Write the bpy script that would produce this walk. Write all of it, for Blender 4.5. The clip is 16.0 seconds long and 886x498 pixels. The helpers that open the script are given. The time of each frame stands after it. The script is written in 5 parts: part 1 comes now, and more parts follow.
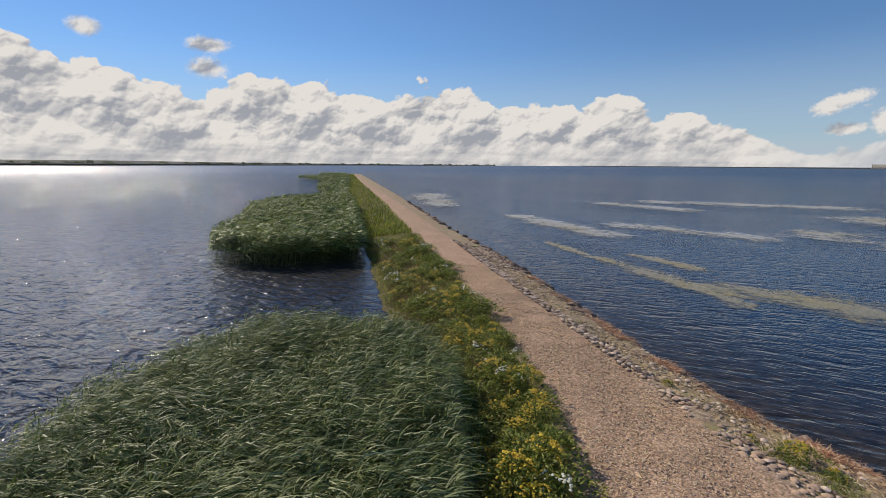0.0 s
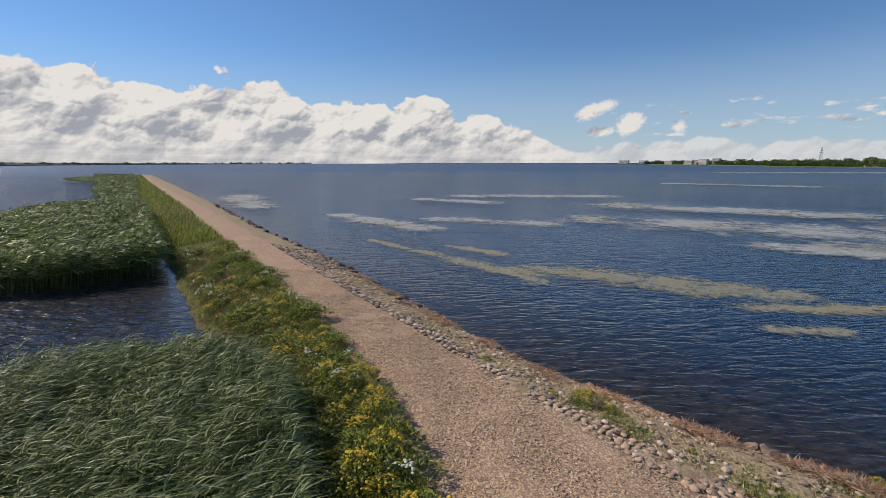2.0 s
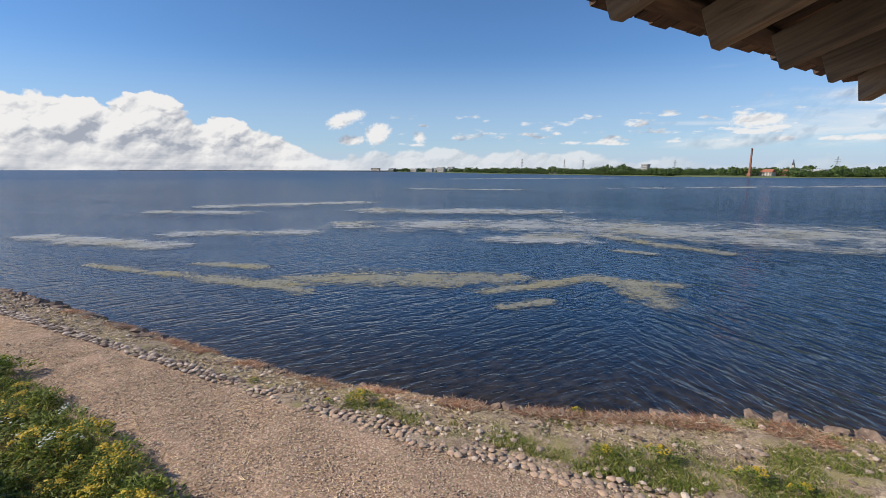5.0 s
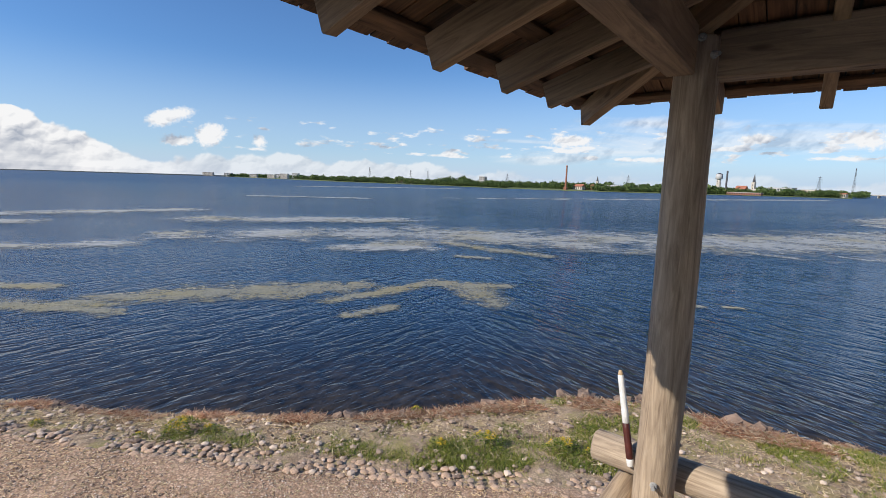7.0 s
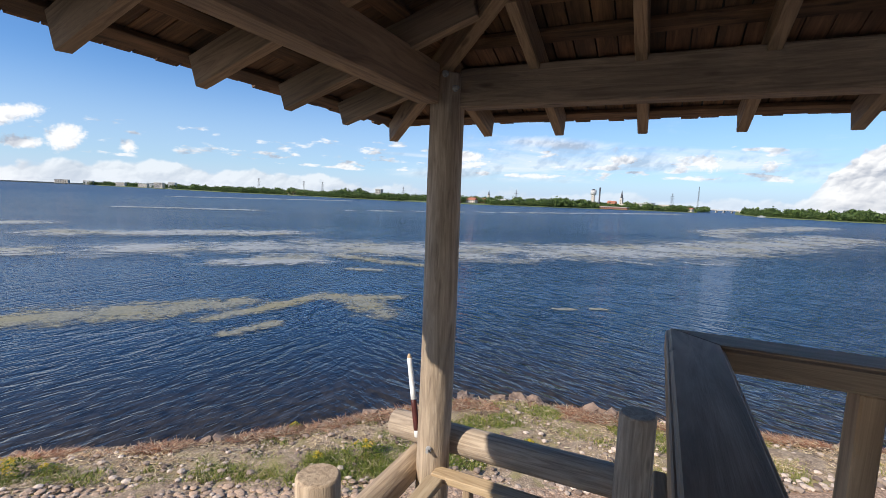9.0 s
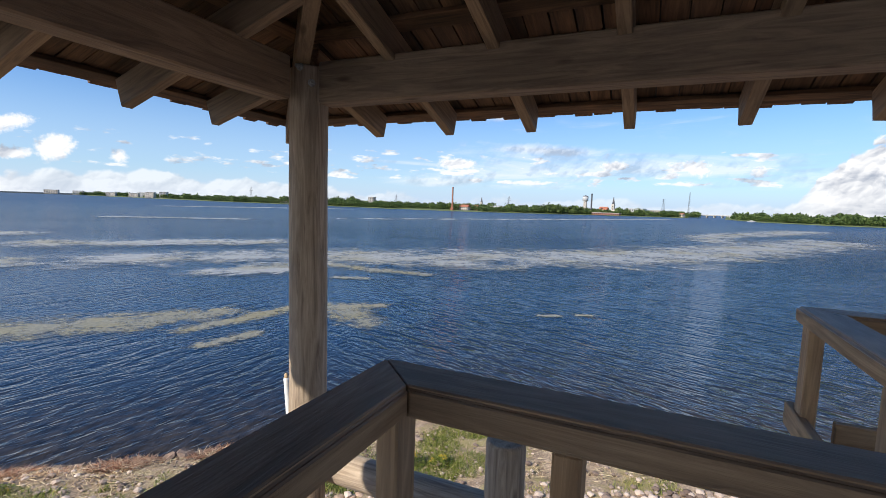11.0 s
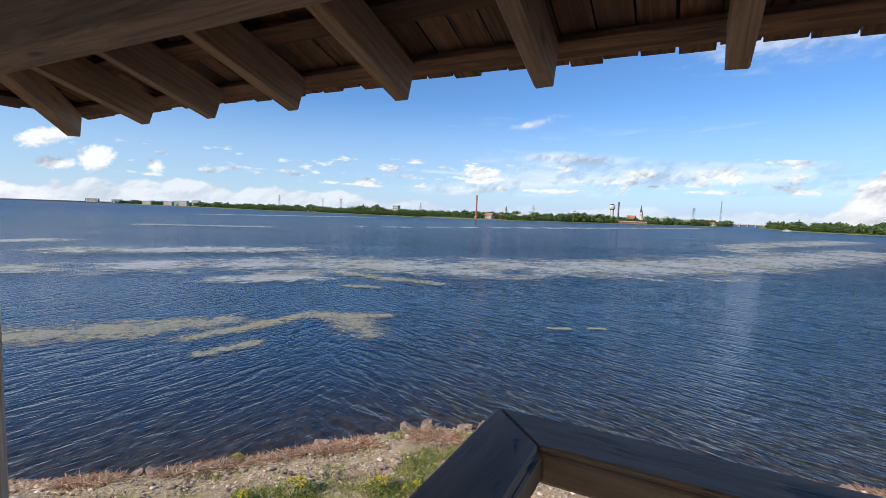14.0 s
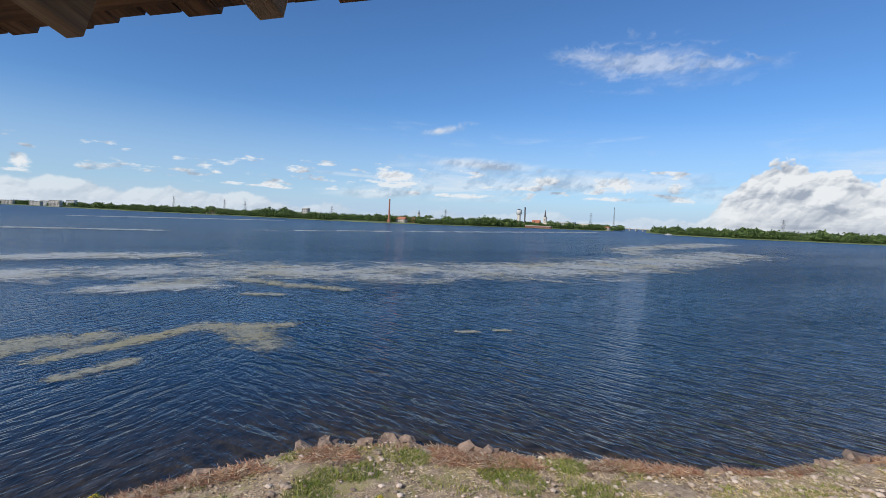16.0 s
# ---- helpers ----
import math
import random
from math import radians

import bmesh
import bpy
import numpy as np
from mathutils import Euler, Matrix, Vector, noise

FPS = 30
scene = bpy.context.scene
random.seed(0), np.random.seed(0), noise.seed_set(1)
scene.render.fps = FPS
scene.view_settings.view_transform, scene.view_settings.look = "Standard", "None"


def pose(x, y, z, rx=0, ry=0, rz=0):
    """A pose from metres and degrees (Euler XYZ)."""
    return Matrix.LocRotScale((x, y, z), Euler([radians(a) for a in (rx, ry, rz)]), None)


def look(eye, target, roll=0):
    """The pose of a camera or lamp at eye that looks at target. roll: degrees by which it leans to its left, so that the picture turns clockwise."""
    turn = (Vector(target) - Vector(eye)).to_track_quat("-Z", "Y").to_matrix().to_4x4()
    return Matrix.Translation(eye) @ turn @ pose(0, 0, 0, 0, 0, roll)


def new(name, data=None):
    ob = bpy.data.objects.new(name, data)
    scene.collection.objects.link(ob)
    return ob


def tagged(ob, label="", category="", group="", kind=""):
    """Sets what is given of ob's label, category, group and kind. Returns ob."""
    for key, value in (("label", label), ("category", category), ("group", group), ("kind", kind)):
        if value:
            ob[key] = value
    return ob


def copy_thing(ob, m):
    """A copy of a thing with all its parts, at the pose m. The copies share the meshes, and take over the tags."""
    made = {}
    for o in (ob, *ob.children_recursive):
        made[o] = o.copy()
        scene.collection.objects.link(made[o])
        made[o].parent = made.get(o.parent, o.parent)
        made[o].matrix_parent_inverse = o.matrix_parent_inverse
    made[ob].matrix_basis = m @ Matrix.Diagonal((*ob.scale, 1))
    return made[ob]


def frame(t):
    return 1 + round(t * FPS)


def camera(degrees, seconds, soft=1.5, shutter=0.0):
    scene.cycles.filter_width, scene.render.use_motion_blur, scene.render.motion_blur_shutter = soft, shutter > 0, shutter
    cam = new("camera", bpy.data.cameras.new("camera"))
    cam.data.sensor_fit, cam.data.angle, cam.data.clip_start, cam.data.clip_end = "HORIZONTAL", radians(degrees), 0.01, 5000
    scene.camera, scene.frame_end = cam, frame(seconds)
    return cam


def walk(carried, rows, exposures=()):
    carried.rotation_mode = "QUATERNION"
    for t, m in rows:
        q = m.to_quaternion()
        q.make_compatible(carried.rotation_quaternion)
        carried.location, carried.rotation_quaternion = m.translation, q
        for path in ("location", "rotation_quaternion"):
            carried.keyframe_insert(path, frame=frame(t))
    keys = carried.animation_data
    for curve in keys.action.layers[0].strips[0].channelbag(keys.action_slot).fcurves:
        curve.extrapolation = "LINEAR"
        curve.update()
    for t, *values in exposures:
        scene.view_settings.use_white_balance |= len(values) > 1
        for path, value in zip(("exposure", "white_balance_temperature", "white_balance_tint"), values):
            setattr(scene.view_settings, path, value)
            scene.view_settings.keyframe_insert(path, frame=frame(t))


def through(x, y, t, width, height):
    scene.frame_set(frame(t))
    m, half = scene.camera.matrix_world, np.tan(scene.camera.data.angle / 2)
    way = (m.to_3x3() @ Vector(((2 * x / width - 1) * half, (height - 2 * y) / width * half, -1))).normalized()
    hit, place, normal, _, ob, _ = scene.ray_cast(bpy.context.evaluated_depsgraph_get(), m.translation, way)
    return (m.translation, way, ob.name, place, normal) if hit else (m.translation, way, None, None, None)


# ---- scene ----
cam = camera(87.1, 16.0, soft=0.6)
PATH = [
    (0, (0.002, 0.314, 8.187), (-0.145, 2.276, 7.83), 0.3),
    (0.5, (-0.019, 0.243, 8.241), (0.004, 2.21, 7.88), 0.3),
    (1, (-0.102, 0.173, 8.262), (0.102, 2.128, 7.896), 0.3),
    (1.5, (-0.159, 0.081, 8.344), (0.239, 2.006, 7.975), 0.2),
    (2, (-0.105, 0.103, 8.299), (0.486, 1.979, 7.934), -0.1),
    (2.5, (-0.152, 0.149, 8.303), (0.625, 1.955, 7.939), -0.1),
    (3, (-0.204, 0.238, 8.324), (0.742, 1.962, 7.961), -0.1),
    (3.5, (-0.207, 0.248, 8.313), (0.868, 1.897, 7.957), -0.3),
    (4, (-0.204, 0.242, 8.323), (1.003, 1.798, 7.975), -0.3),
    (6.5, (0.017, -0.284, 8.256), (1.728, 0.707, 7.949), 1.2),
    (7, (-0.025, -0.339, 8.262), (1.77, 0.495, 7.973), 1.7),
    (7.5, (-0.048, -0.437, 8.257), (1.812, 0.247, 7.994), 2.5),
    (8, (-0.136, -0.644, 8.267), (1.777, -0.114, 8.018), 2.5),
    (8.5, (-0.163, -0.849, 8.251), (1.774, -0.408, 8.022), 2.5),
    (9, (-0.156, -1.081, 8.253), (1.785, -0.656, 8.033), 2.4),
    (9.2, (-0.15, -1.146, 8.267), (1.793, -0.725, 8.048), 2.1),
    (11.3, (0.341, -1.921, 8.264), (2.292, -1.519, 8.079), 1.9),
    (11.5, (0.401, -2.042, 8.273), (2.348, -1.623, 8.087), 1.9),
    (12, (0.559, -2.217, 8.261), (2.505, -1.791, 8.081), 1.8),
    (12.5, (0.775, -2.393, 8.283), (2.714, -1.936, 8.108), 1.8),
    (13, (0.932, -2.619, 8.282), (2.864, -2.131, 8.113), 1.8),
    (13.5, (1.106, -2.803, 8.293), (3.035, -2.302, 8.132), 1.9),
    (14, (1.375, -2.871, 8.303), (3.304, -2.366, 8.147), 2.0),
    (14.5, (1.584, -2.944, 8.304), (3.517, -2.454, 8.158), 2.1),
    (15, (1.772, -3.106, 8.328), (3.717, -2.661, 8.186), 2.2),
    (15.5, (1.882, -3.212, 8.323), (3.852, -2.894, 8.194), 2.3),
    (16, (2.022, -3.228, 8.325), (4.013, -3.087, 8.199), 2.4),
]
walk(cam, [(t, look(eye, target, roll)) for t, eye, target, roll in PATH],
     exposures=[(0, -0.28, 6900, 11), (3, -0.2, 6750, 11), (5, -0.05, 6500, 10), (7, 0.05, 6400, 10), (9, 0.2, 6350, 10), (12, 0.25, 6350, 10), (15, 0.05, 6200, 9), (16, -0.08, 6150, 8)])

# ---- world, sun ----
SUN_AZ, SUN_EL = -50.0, 36.5   # degrees, azimuth from +y towards +x


def build_world():
    w = bpy.data.worlds.new("sky")
    scene.world = w
    w.use_nodes = True
    nt = w.node_tree
    nt.nodes.clear()
    N, L = nt.nodes.new, nt.links.new

    def math1(op, a, b=None, c=None, clamp=False):
        n = N("ShaderNodeMath")
        n.operation, n.use_clamp = op, clamp
        for i, v in enumerate((a, b, c)):
            if v is None:
                continue
            if isinstance(v, (int, float)):
                n.inputs[i].default_value = v
            else:
                L(v, n.inputs[i])
        return n.outputs[0]

    def ramp(fac, stops, mode="EASE"):
        n = N("ShaderNodeValToRGB")
        n.color_ramp.interpolation = mode
        while len(n.color_ramp.elements) < len(stops):
            n.color_ramp.elements.new(0.5)
        for e, (p, c) in zip(n.color_ramp.elements, stops):
            e.position = p
            e.color = (c, c, c, 1) if isinstance(c, (int, float)) else (*c, 1)
        L(fac, n.inputs[0])
        return n.outputs[0]

    def noise_at(vec, scale, detail=5.0, rough=0.55, lac=2.0, dist=0.0):
        n = N("ShaderNodeTexNoise")
        n.inputs["Scale"].default_value, n.inputs["Detail"].default_value = scale, detail
        n.inputs["Roughness"].default_value, n.inputs["Distortion"].default_value = rough, dist
        n.inputs["Lacunarity"].default_value = lac
        L(vec, n.inputs["Vector"])
        return n.outputs[0]

    def lobes(vec, scale):
        n = N("ShaderNodeTexVoronoi")
        n.feature, n.voronoi_dimensions = "SMOOTH_F1", "2D"
        n.inputs["Smoothness"].default_value = 0.25
        n.inputs["Scale"].default_value, n.inputs["Detail"].default_value = scale, 0.0
        L(vec, n.inputs["Vector"])
        return n.outputs[0]

    def scaled(vec, s, off=(0, 0, 0)):
        n = N("ShaderNodeMapping")
        n.inputs["Scale"].default_value, n.inputs["Location"].default_value = s, off
        L(vec, n.inputs["Vector"])
        return n.outputs[0]

    direction = N("ShaderNodeTexCoord").outputs["Generated"]
    sep = N("ShaderNodeSeparateXYZ")
    L(direction, sep.inputs[0])
    az = math1("MULTIPLY", math1("ARCTAN2", sep.outputs[0], sep.outputs[1]), 180 / math.pi)
    el = math1("MULTIPLY", math1("ARCSINE", sep.outputs[2]), 180 / math.pi)
    # direction laid flat: degrees of azimuth and of elevation
    flat_n = N("ShaderNodeCombineXYZ")
    L(az, flat_n.inputs[0])
    L(el, flat_n.inputs[1])
    flat = flat_n.outputs[0]
    az01 = math1("MULTIPLY_ADD", az, 1 / 360, 0.5)

    # the line of cumulus tops round the horizon, in degrees of elevation
    tops = ((-180, 7), (-140, 9), (-60, 9.6), (-46, 9.0), (-40, 8.0), (-33, 6.9), (-20, 8.2), (-12, 7.2), (-8, 6.6), (-3, 8.3), (1, 6.4), 
            (11, 5.2), (16, 6.9), (19, 4.6), (24, 4.0), (28, 3.0), (32, 1.1), (40, 1.4), (48, 1.9), (64, 1.3), (72, 0.8), (90, 0.5), (110, 0.6), (115, 0.6), (117.0, 4.0),
            (121, 5.4), (127, 4.8), (131, 4.2), (160, 6.0), (180, 7))
    top = math1("MULTIPLY", ramp(az01, [((a + 180) / 360, h / 12) for a, h in tops], "LINEAR"), 12)
    # heaps of three sizes, smaller where the bank is low and far
    warp = noise_at(flat, 0.5, 3.0, 0.5)
    bent_n = N("ShaderNodeVectorMath")
    bent_n.operation = "ADD"
    L(flat, bent_n.inputs[0])
    L(math1("MULTIPLY", warp, 1.6), bent_n.inputs[1])
    bent = bent_n.outputs[0]
    SIZES = ((0.17, 3.6, 1.3, 1.5), (0.40, 2.2, 0.6, 1.25), (0.95, 0.95, 0.22, 0.95), (2.2, 0.35, 0.09, 0.45))   # scale, bulge, step towards the sun, light
    puff, lit = None, None
    for sc, bulge, step, light in SIZES:
        here = lobes(scaled(bent, (0.85, 1.0, 1.0), (sc * 7.3, sc * 3.1, 0)), sc)
        sunward = lobes(scaled(bent, (0.85, 1.0, 1.0), (sc * 7.3 - 0.5 * step, sc * 3.1 + step, 0)), sc)
        b = math1("MULTIPLY", math1("SUBTRACT", 0.40, here), bulge)
        r = math1("MULTIPLY", math1("SUBTRACT", sunward, here), light)
        puff = b if puff is None else math1("ADD", puff, b)
        lit = r if lit is None else math1("ADD", lit, r)
    fine = noise_at(flat, 2.4, 6.0, 0.62)
    puff = math1("ADD", puff, math1("MULTIPLY", math1("SUBTRACT", fine, 0.5), 0.4))
    mound = ramp(math1("MULTIPLY", top, 1 / 8), [(0.15, 0.35), (0.8, 1.0)])
    height = math1("ADD", math1("SUBTRACT", top, el), math1("ADD", math1("MULTIPLY", puff, mound), math1("MULTIPLY", mound, 1.3)))
    bank = ramp(math1("MULTIPLY_ADD", height, 0.6, 0.3), [(0.22, 0.0), (0.50, 1.0)])
    far_side = ramp(az01, [((28 + 180) / 360, 1.0), ((38 + 180) / 360, 0.65), ((66 + 180) / 360, 0.6), ((76 + 180) / 360, 0.3), ((113 + 180) / 360, 0.4), ((117 + 180) / 360, 1.0)], "LINEAR")
    bank = math1("MULTIPLY", bank, far_side)
    # small loose cumulus above the bank, flat-bottomed
    loose_n = noise_at(scaled(flat, (0.26, 0.85, 1), (8.3, 2.2, 0)), 1.0, 6.0, 0.55)
    band_el = ramp(math1("MULTIPLY", el, 1 / 14), [(0.10, 0.0), (0.22, 1.0), (0.42, 0.95), (0.62, 0.0)])
    side = ramp(az01, [((30 + 180) / 360, 0.0), ((36 + 180) / 360, 0.9), ((70 + 180) / 360, 1.0), ((114 + 180) / 360, 1.0), ((117 + 180) / 360, 0.0)], "LINEAR")
    loose = ramp(math1("MULTIPLY", math1("MULTIPLY", loose_n, band_el), side), [(0.50, 0.0), (0.60, 0.9)])

    def tuft(a0, e0, ra, re, tilt=0.0, amp=0.9, grain=None):
        da = math1("SUBTRACT", az, a0)
        de = math1("SUBTRACT", math1("SUBTRACT", el, e0), math1("MULTIPLY", da, tilt))
        d = math1("SQRT", math1("ADD", math1("POWER", math1("MULTIPLY", da, 1 / ra), 2), math1("POWER", math1("MULTIPLY", de, 1 / re), 2)))
        rag = math1("ADD", math1("MULTIPLY", puff, 0.22), math1("SUBTRACT", fine, 0.5)) if grain is None else math1("MULTIPLY", math1("SUBTRACT", grain, 0.5), 3.0)
        v = math1("SUBTRACT", math1("ADD", 0.75, math1("MULTIPLY", rag, amp)), d)
        return ramp(math1("ADD", math1("MULTIPLY", v, 0.9), 0.2), [(0.12, 0.0), (0.6, 0.96)] if grain is None else [(0.12, 0.0), (1.0, 0.8)])

    tufts = None
    for spec in ((-40.2, 12.4, 2.3, 1.3, 0.0, 0.5), (-30.3, 9.7, 3.2, 1.8, 0.0, 0.5), (-29.6, 12.0, 3.2, 1.2, 0.05, 0.5), (35.2, 5.9, 3.2, 1.0, 0.35), (38.9, 4.4, 2.2, 1.7, 0.3),
                 (35.5, 3.4, 2.6, 0.8, 0.1), (43.6, 3.9, 1.2, 1.1), (80.0, 5.0, 3.6, 0.9), (98.0, 5.0, 2.4, 0.8), (106.0, 4.8, 2.6, 1.1), (112.0, 4.4, 1.4, 1.2)):
        v = tuft(*spec)
        tufts = v if tufts is None else math1("MAXIMUM", tufts, v)
    # thin streaks of high cloud
    streak = noise_at(scaled(flat, (0.055, 0.42, 1), (1.3, 0.4, 0)), 1.0, 6.0, 0.6, 2.0, 0.6)
    silk = noise_at(scaled(bent, (0.07, 0.55, 1), (2.1, 3.7, 0)), 1.0, 5.0, 0.55, 2.0, 0.4)
    s_el = ramp(math1("MULTIPLY", el, 1 / 30), [(0.02, 0.0), (0.10, 0.75), (0.30, 0.55), (0.6, 0.0)])
    s_az = ramp(az01, [((40 + 180) / 360, 0.0), ((75 + 180) / 360, 1.0), ((130 + 180) / 360, 1.0), ((165 + 180) / 360, 0.3)], "LINEAR")
    wisps = ramp(math1("MULTIPLY", math1("MULTIPLY", streak, s_el), s_az), [(0.27, 0.0), (0.50, 0.6)])
    plume = math1("MULTIPLY", tuft(108.5, 17.6, 12.5, 3.4, -0.10, 0.75, silk), 0.6)
    bar = math1("MULTIPLY", tuft(91.0, 6.6, 16.0, 1.3, -0.07, 0.5, silk), 0.95)
    hook = math1("MULTIPLY", tuft(85.5, 10.7, 4.6, 0.9, 0.20, 0.6, silk), 0.95)
    cirrus = math1("MAXIMUM", math1("MAXIMUM", wisps, plume), math1("MAXIMUM", bar, hook))
    # bright sunny tops, grey inner folds and flat grey undersides
    inner = math1("MULTIPLY", ramp(math1("MULTIPLY", height, 1 / 8), [(0.02, 0.0), (0.7, 1.0)]), -0.20)
    flats = math1("MULTIPLY", math1("SUBTRACT", noise_at(scaled(flat, (0.07, 0.95, 1), (5, 0, 0)), 1.0, 4.0, 0.55), 0.5), 1.3)
    flats = math1("MULTIPLY", flats, ramp(math1("DIVIDE", el, math1("MAXIMUM", top, 1.0)), [(0.0, 1.0), (0.65, 0.1)]))
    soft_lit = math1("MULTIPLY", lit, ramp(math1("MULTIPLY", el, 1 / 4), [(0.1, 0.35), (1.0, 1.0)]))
    tone = math1("ADD", math1("ADD", 0.75, soft_lit), math1("ADD", inner, flats), clamp=True)
    colour_n = N("ShaderNodeValToRGB")
    for e, (p, c) in zip(colour_n.color_ramp.elements, ((0.15, (0.44, 0.48, 0.56)), (0.88, (1.0, 0.99, 0.98)))):
        e.position, e.color = p, (*c, 1)
    L(tone, colour_n.inputs[0])
    cover = math1("MAXIMUM", math1("MAXIMUM", bank, tufts), math1("MAXIMUM", loose, cirrus), clamp=True)

    sky = N("ShaderNodeTexSky")
    sky.sky_type, sky.sun_disc = "NISHITA", False
    sky.sun_elevation, sky.sun_rotation = radians(SUN_EL), radians(SUN_AZ)
    sky.air_density, sky.dust_density, sky.ozone_density = 1.0, 0.0, 5.0
    clear = N("ShaderNodeBackground")
    clear.inputs[1].default_value = SKY_STRENGTH
    tint = N("ShaderNodeMix")
    tint.data_type, tint.blend_type = "RGBA", "MULTIPLY"
    tint.inputs[0].default_value, tint.inputs[7].default_value = 1.0, (0.76, 0.96, 1.16, 1)
    L(sky.outputs[0], tint.inputs[6])
    L(tint.outputs[2], clear.inputs[0])
    cloud = N("ShaderNodeBackground")
    cloud.inputs[1].default_value = CLOUD_STRENGTH
    L(colour_n.outputs[0], cloud.inputs[0])
    mix = N("ShaderNodeMixShader")
    L(cover, mix.inputs[0])
    L(clear.outputs[0], mix.inputs[1])
    L(cloud.outputs[0], mix.inputs[2])
    # pale blue haze towards the horizon, behind the clouds
    haze = N("ShaderNodeBackground")
    haze.inputs[0].default_value, haze.inputs[1].default_value = (0.56, 0.70, 0.88, 1), 0.88
    veil = N("ShaderNodeMixShader")
    L(ramp(math1("MULTIPLY", el, 1 / 30), [(0.0, 0.95), (0.12, 0.5), (0.45, 0.0)]), veil.inputs[0])
    L(clear.outputs[0], veil.inputs[1])
    L(haze.outputs[0], veil.inputs[2])
    L(veil.outputs[0], mix.inputs[1])
    out = N("ShaderNodeOutputWorld")
    L(mix.outputs[0], out.inputs[0])


SKY_STRENGTH, CLOUD_STRENGTH = 0.110, 0.90
build_world()
sun = new("sun", bpy.data.lights.new("sun", "SUN"))
sun.data.energy, sun.data.angle, sun.data.color = 5.0, radians(0.53), (1.0, 0.91, 0.79)
a, e = radians(SUN_AZ), radians(SUN_EL)
sun.matrix_world = look((0, 0, 40), Vector((0, 0, 40)) - Vector((math.sin(a) * math.cos(e), math.cos(a) * math.cos(e), math.sin(e))))

# ---- materials ----
class Nodes:
    """Short hand for node materials."""

    def __init__(self, name):
        self.mat = bpy.data.materials.new(name)
        self.mat.use_nodes = True
        self.t = self.mat.node_tree
        self.b = self.t.nodes["Principled BSDF"]

    def node(self, kind, **kw):
        n = self.t.nodes.new(kind)
        for k, v in kw.items():
            if k in n.inputs:
                n.inputs[k].default_value = v
        return n

    def link(self, a, b):
        self.t.links.new(a, b)

    def coord(self, which="Object", scale=(1, 1, 1), rot=(0, 0, 0), per_object=False):
        tc = self.t.nodes.new("ShaderNodeTexCoord")
        mp = self.t.nodes.new("ShaderNodeMapping")
        mp.inputs["Scale"].default_value, mp.inputs["Rotation"].default_value = scale, [radians(r) for r in rot]
        src = tc.outputs[which]
        if per_object:
            info = self.t.nodes.new("ShaderNodeObjectInfo")
            add = self.t.nodes.new("ShaderNodeVectorMath")
            mul = self.t.nodes.new("ShaderNodeMath")
            mul.operation = "MULTIPLY"
            mul.inputs[1].default_value = 37.0
            self.link(info.outputs["Random"], mul.inputs[0])
            self.link(src, add.inputs[0])
            self.link(mul.outputs[0], add.inputs[1])
            src = add.outputs[0]
        if any(rot):
            mp.inputs["Rotation"].default_value = (0, 0, 0)
            turn = self.t.nodes.new("ShaderNodeMapping")
            turn.inputs["Rotation"].default_value = [radians(r) for r in rot]
            self.link(src, turn.inputs["Vector"])
            src = turn.outputs[0]
        self.link(src, mp.inputs["Vector"])
        return mp.outputs[0]

    def noise(self, vec, scale, detail=4.0, rough=0.55, dist=0.0):
        n = self.node("ShaderNodeTexNoise", Scale=scale, Detail=detail, Roughness=rough, Distortion=dist)
        self.link(vec, n.inputs["Vector"])
        return n.outputs[0]

    def voronoi(self, vec, scale, out="Distance", feature="F1"):
        n = self.node("ShaderNodeTexVoronoi", Scale=scale)
        n.feature = feature
        self.link(vec, n.inputs["Vector"])
        return n.outputs[out]

    def ramp(self, fac, stops, mode="LINEAR"):
        n = self.t.nodes.new("ShaderNodeValToRGB")
        n.color_ramp.interpolation = mode
        while len(n.color_ramp.elements) < len(stops):
            n.color_ramp.elements.new(0.5)
        for e, (p, c) in zip(n.color_ramp.elements, stops):
            e.position = p
            e.color = (c, c, c, 1) if isinstance(c, (int, float)) else (*c, 1)
        self.link(fac, n.inputs[0])
        return n.outputs[0]

    def math(self, op, a, b=0.0, clamp=False):
        n = self.t.nodes.new("ShaderNodeMath")
        n.operation, n.use_clamp = op, clamp
        for i, v in enumerate((a, b)):
            if isinstance(v, (int, float)):
                n.inputs[i].default_value = v
            else:
                self.link(v, n.inputs[i])
        return n.outputs[0]

    def mix(self, fac, a, b, mode="MIX"):
        n = self.t.nodes.new("ShaderNodeMix")
        n.data_type, n.blend_type = "RGBA", mode
        for i, v in ((0, fac), (6, a), (7, b)):
            if isinstance(v, (int, float)):
                n.inputs[i].default_value = v
            elif isinstance(v, tuple):
                n.inputs[i].default_value = (*v, 1)
            else:
                self.link(v, n.inputs[i])
        return n.outputs[2]

    def bump(self, height, strength=0.3, distance=0.01, normal=None):
        n = self.node("ShaderNodeBump", Strength=strength, Distance=distance)
        self.link(height, n.inputs["Height"])
        if normal is not None:
            self.link(normal, n.inputs["Normal"])
        return n.outputs[0]

    def done(self, colour, rough=0.8, normal=None, metal=0.0, spec=0.5):
        for key, v in (("Base Color", colour), ("Roughness", rough)):
            if isinstance(v, (int, float)):
                self.b.inputs[key].default_value = v
            elif isinstance(v, tuple):
                self.b.inputs[key].default_value = (*v, 1)
            else:
                self.link(v, self.b.inputs[key])
        self.b.inputs["Metallic"].default_value = metal
        self.b.inputs["Specular IOR Level"].default_value = spec
        if normal is not None:
            self.link(normal, self.b.inputs["Normal"])
        return self.mat

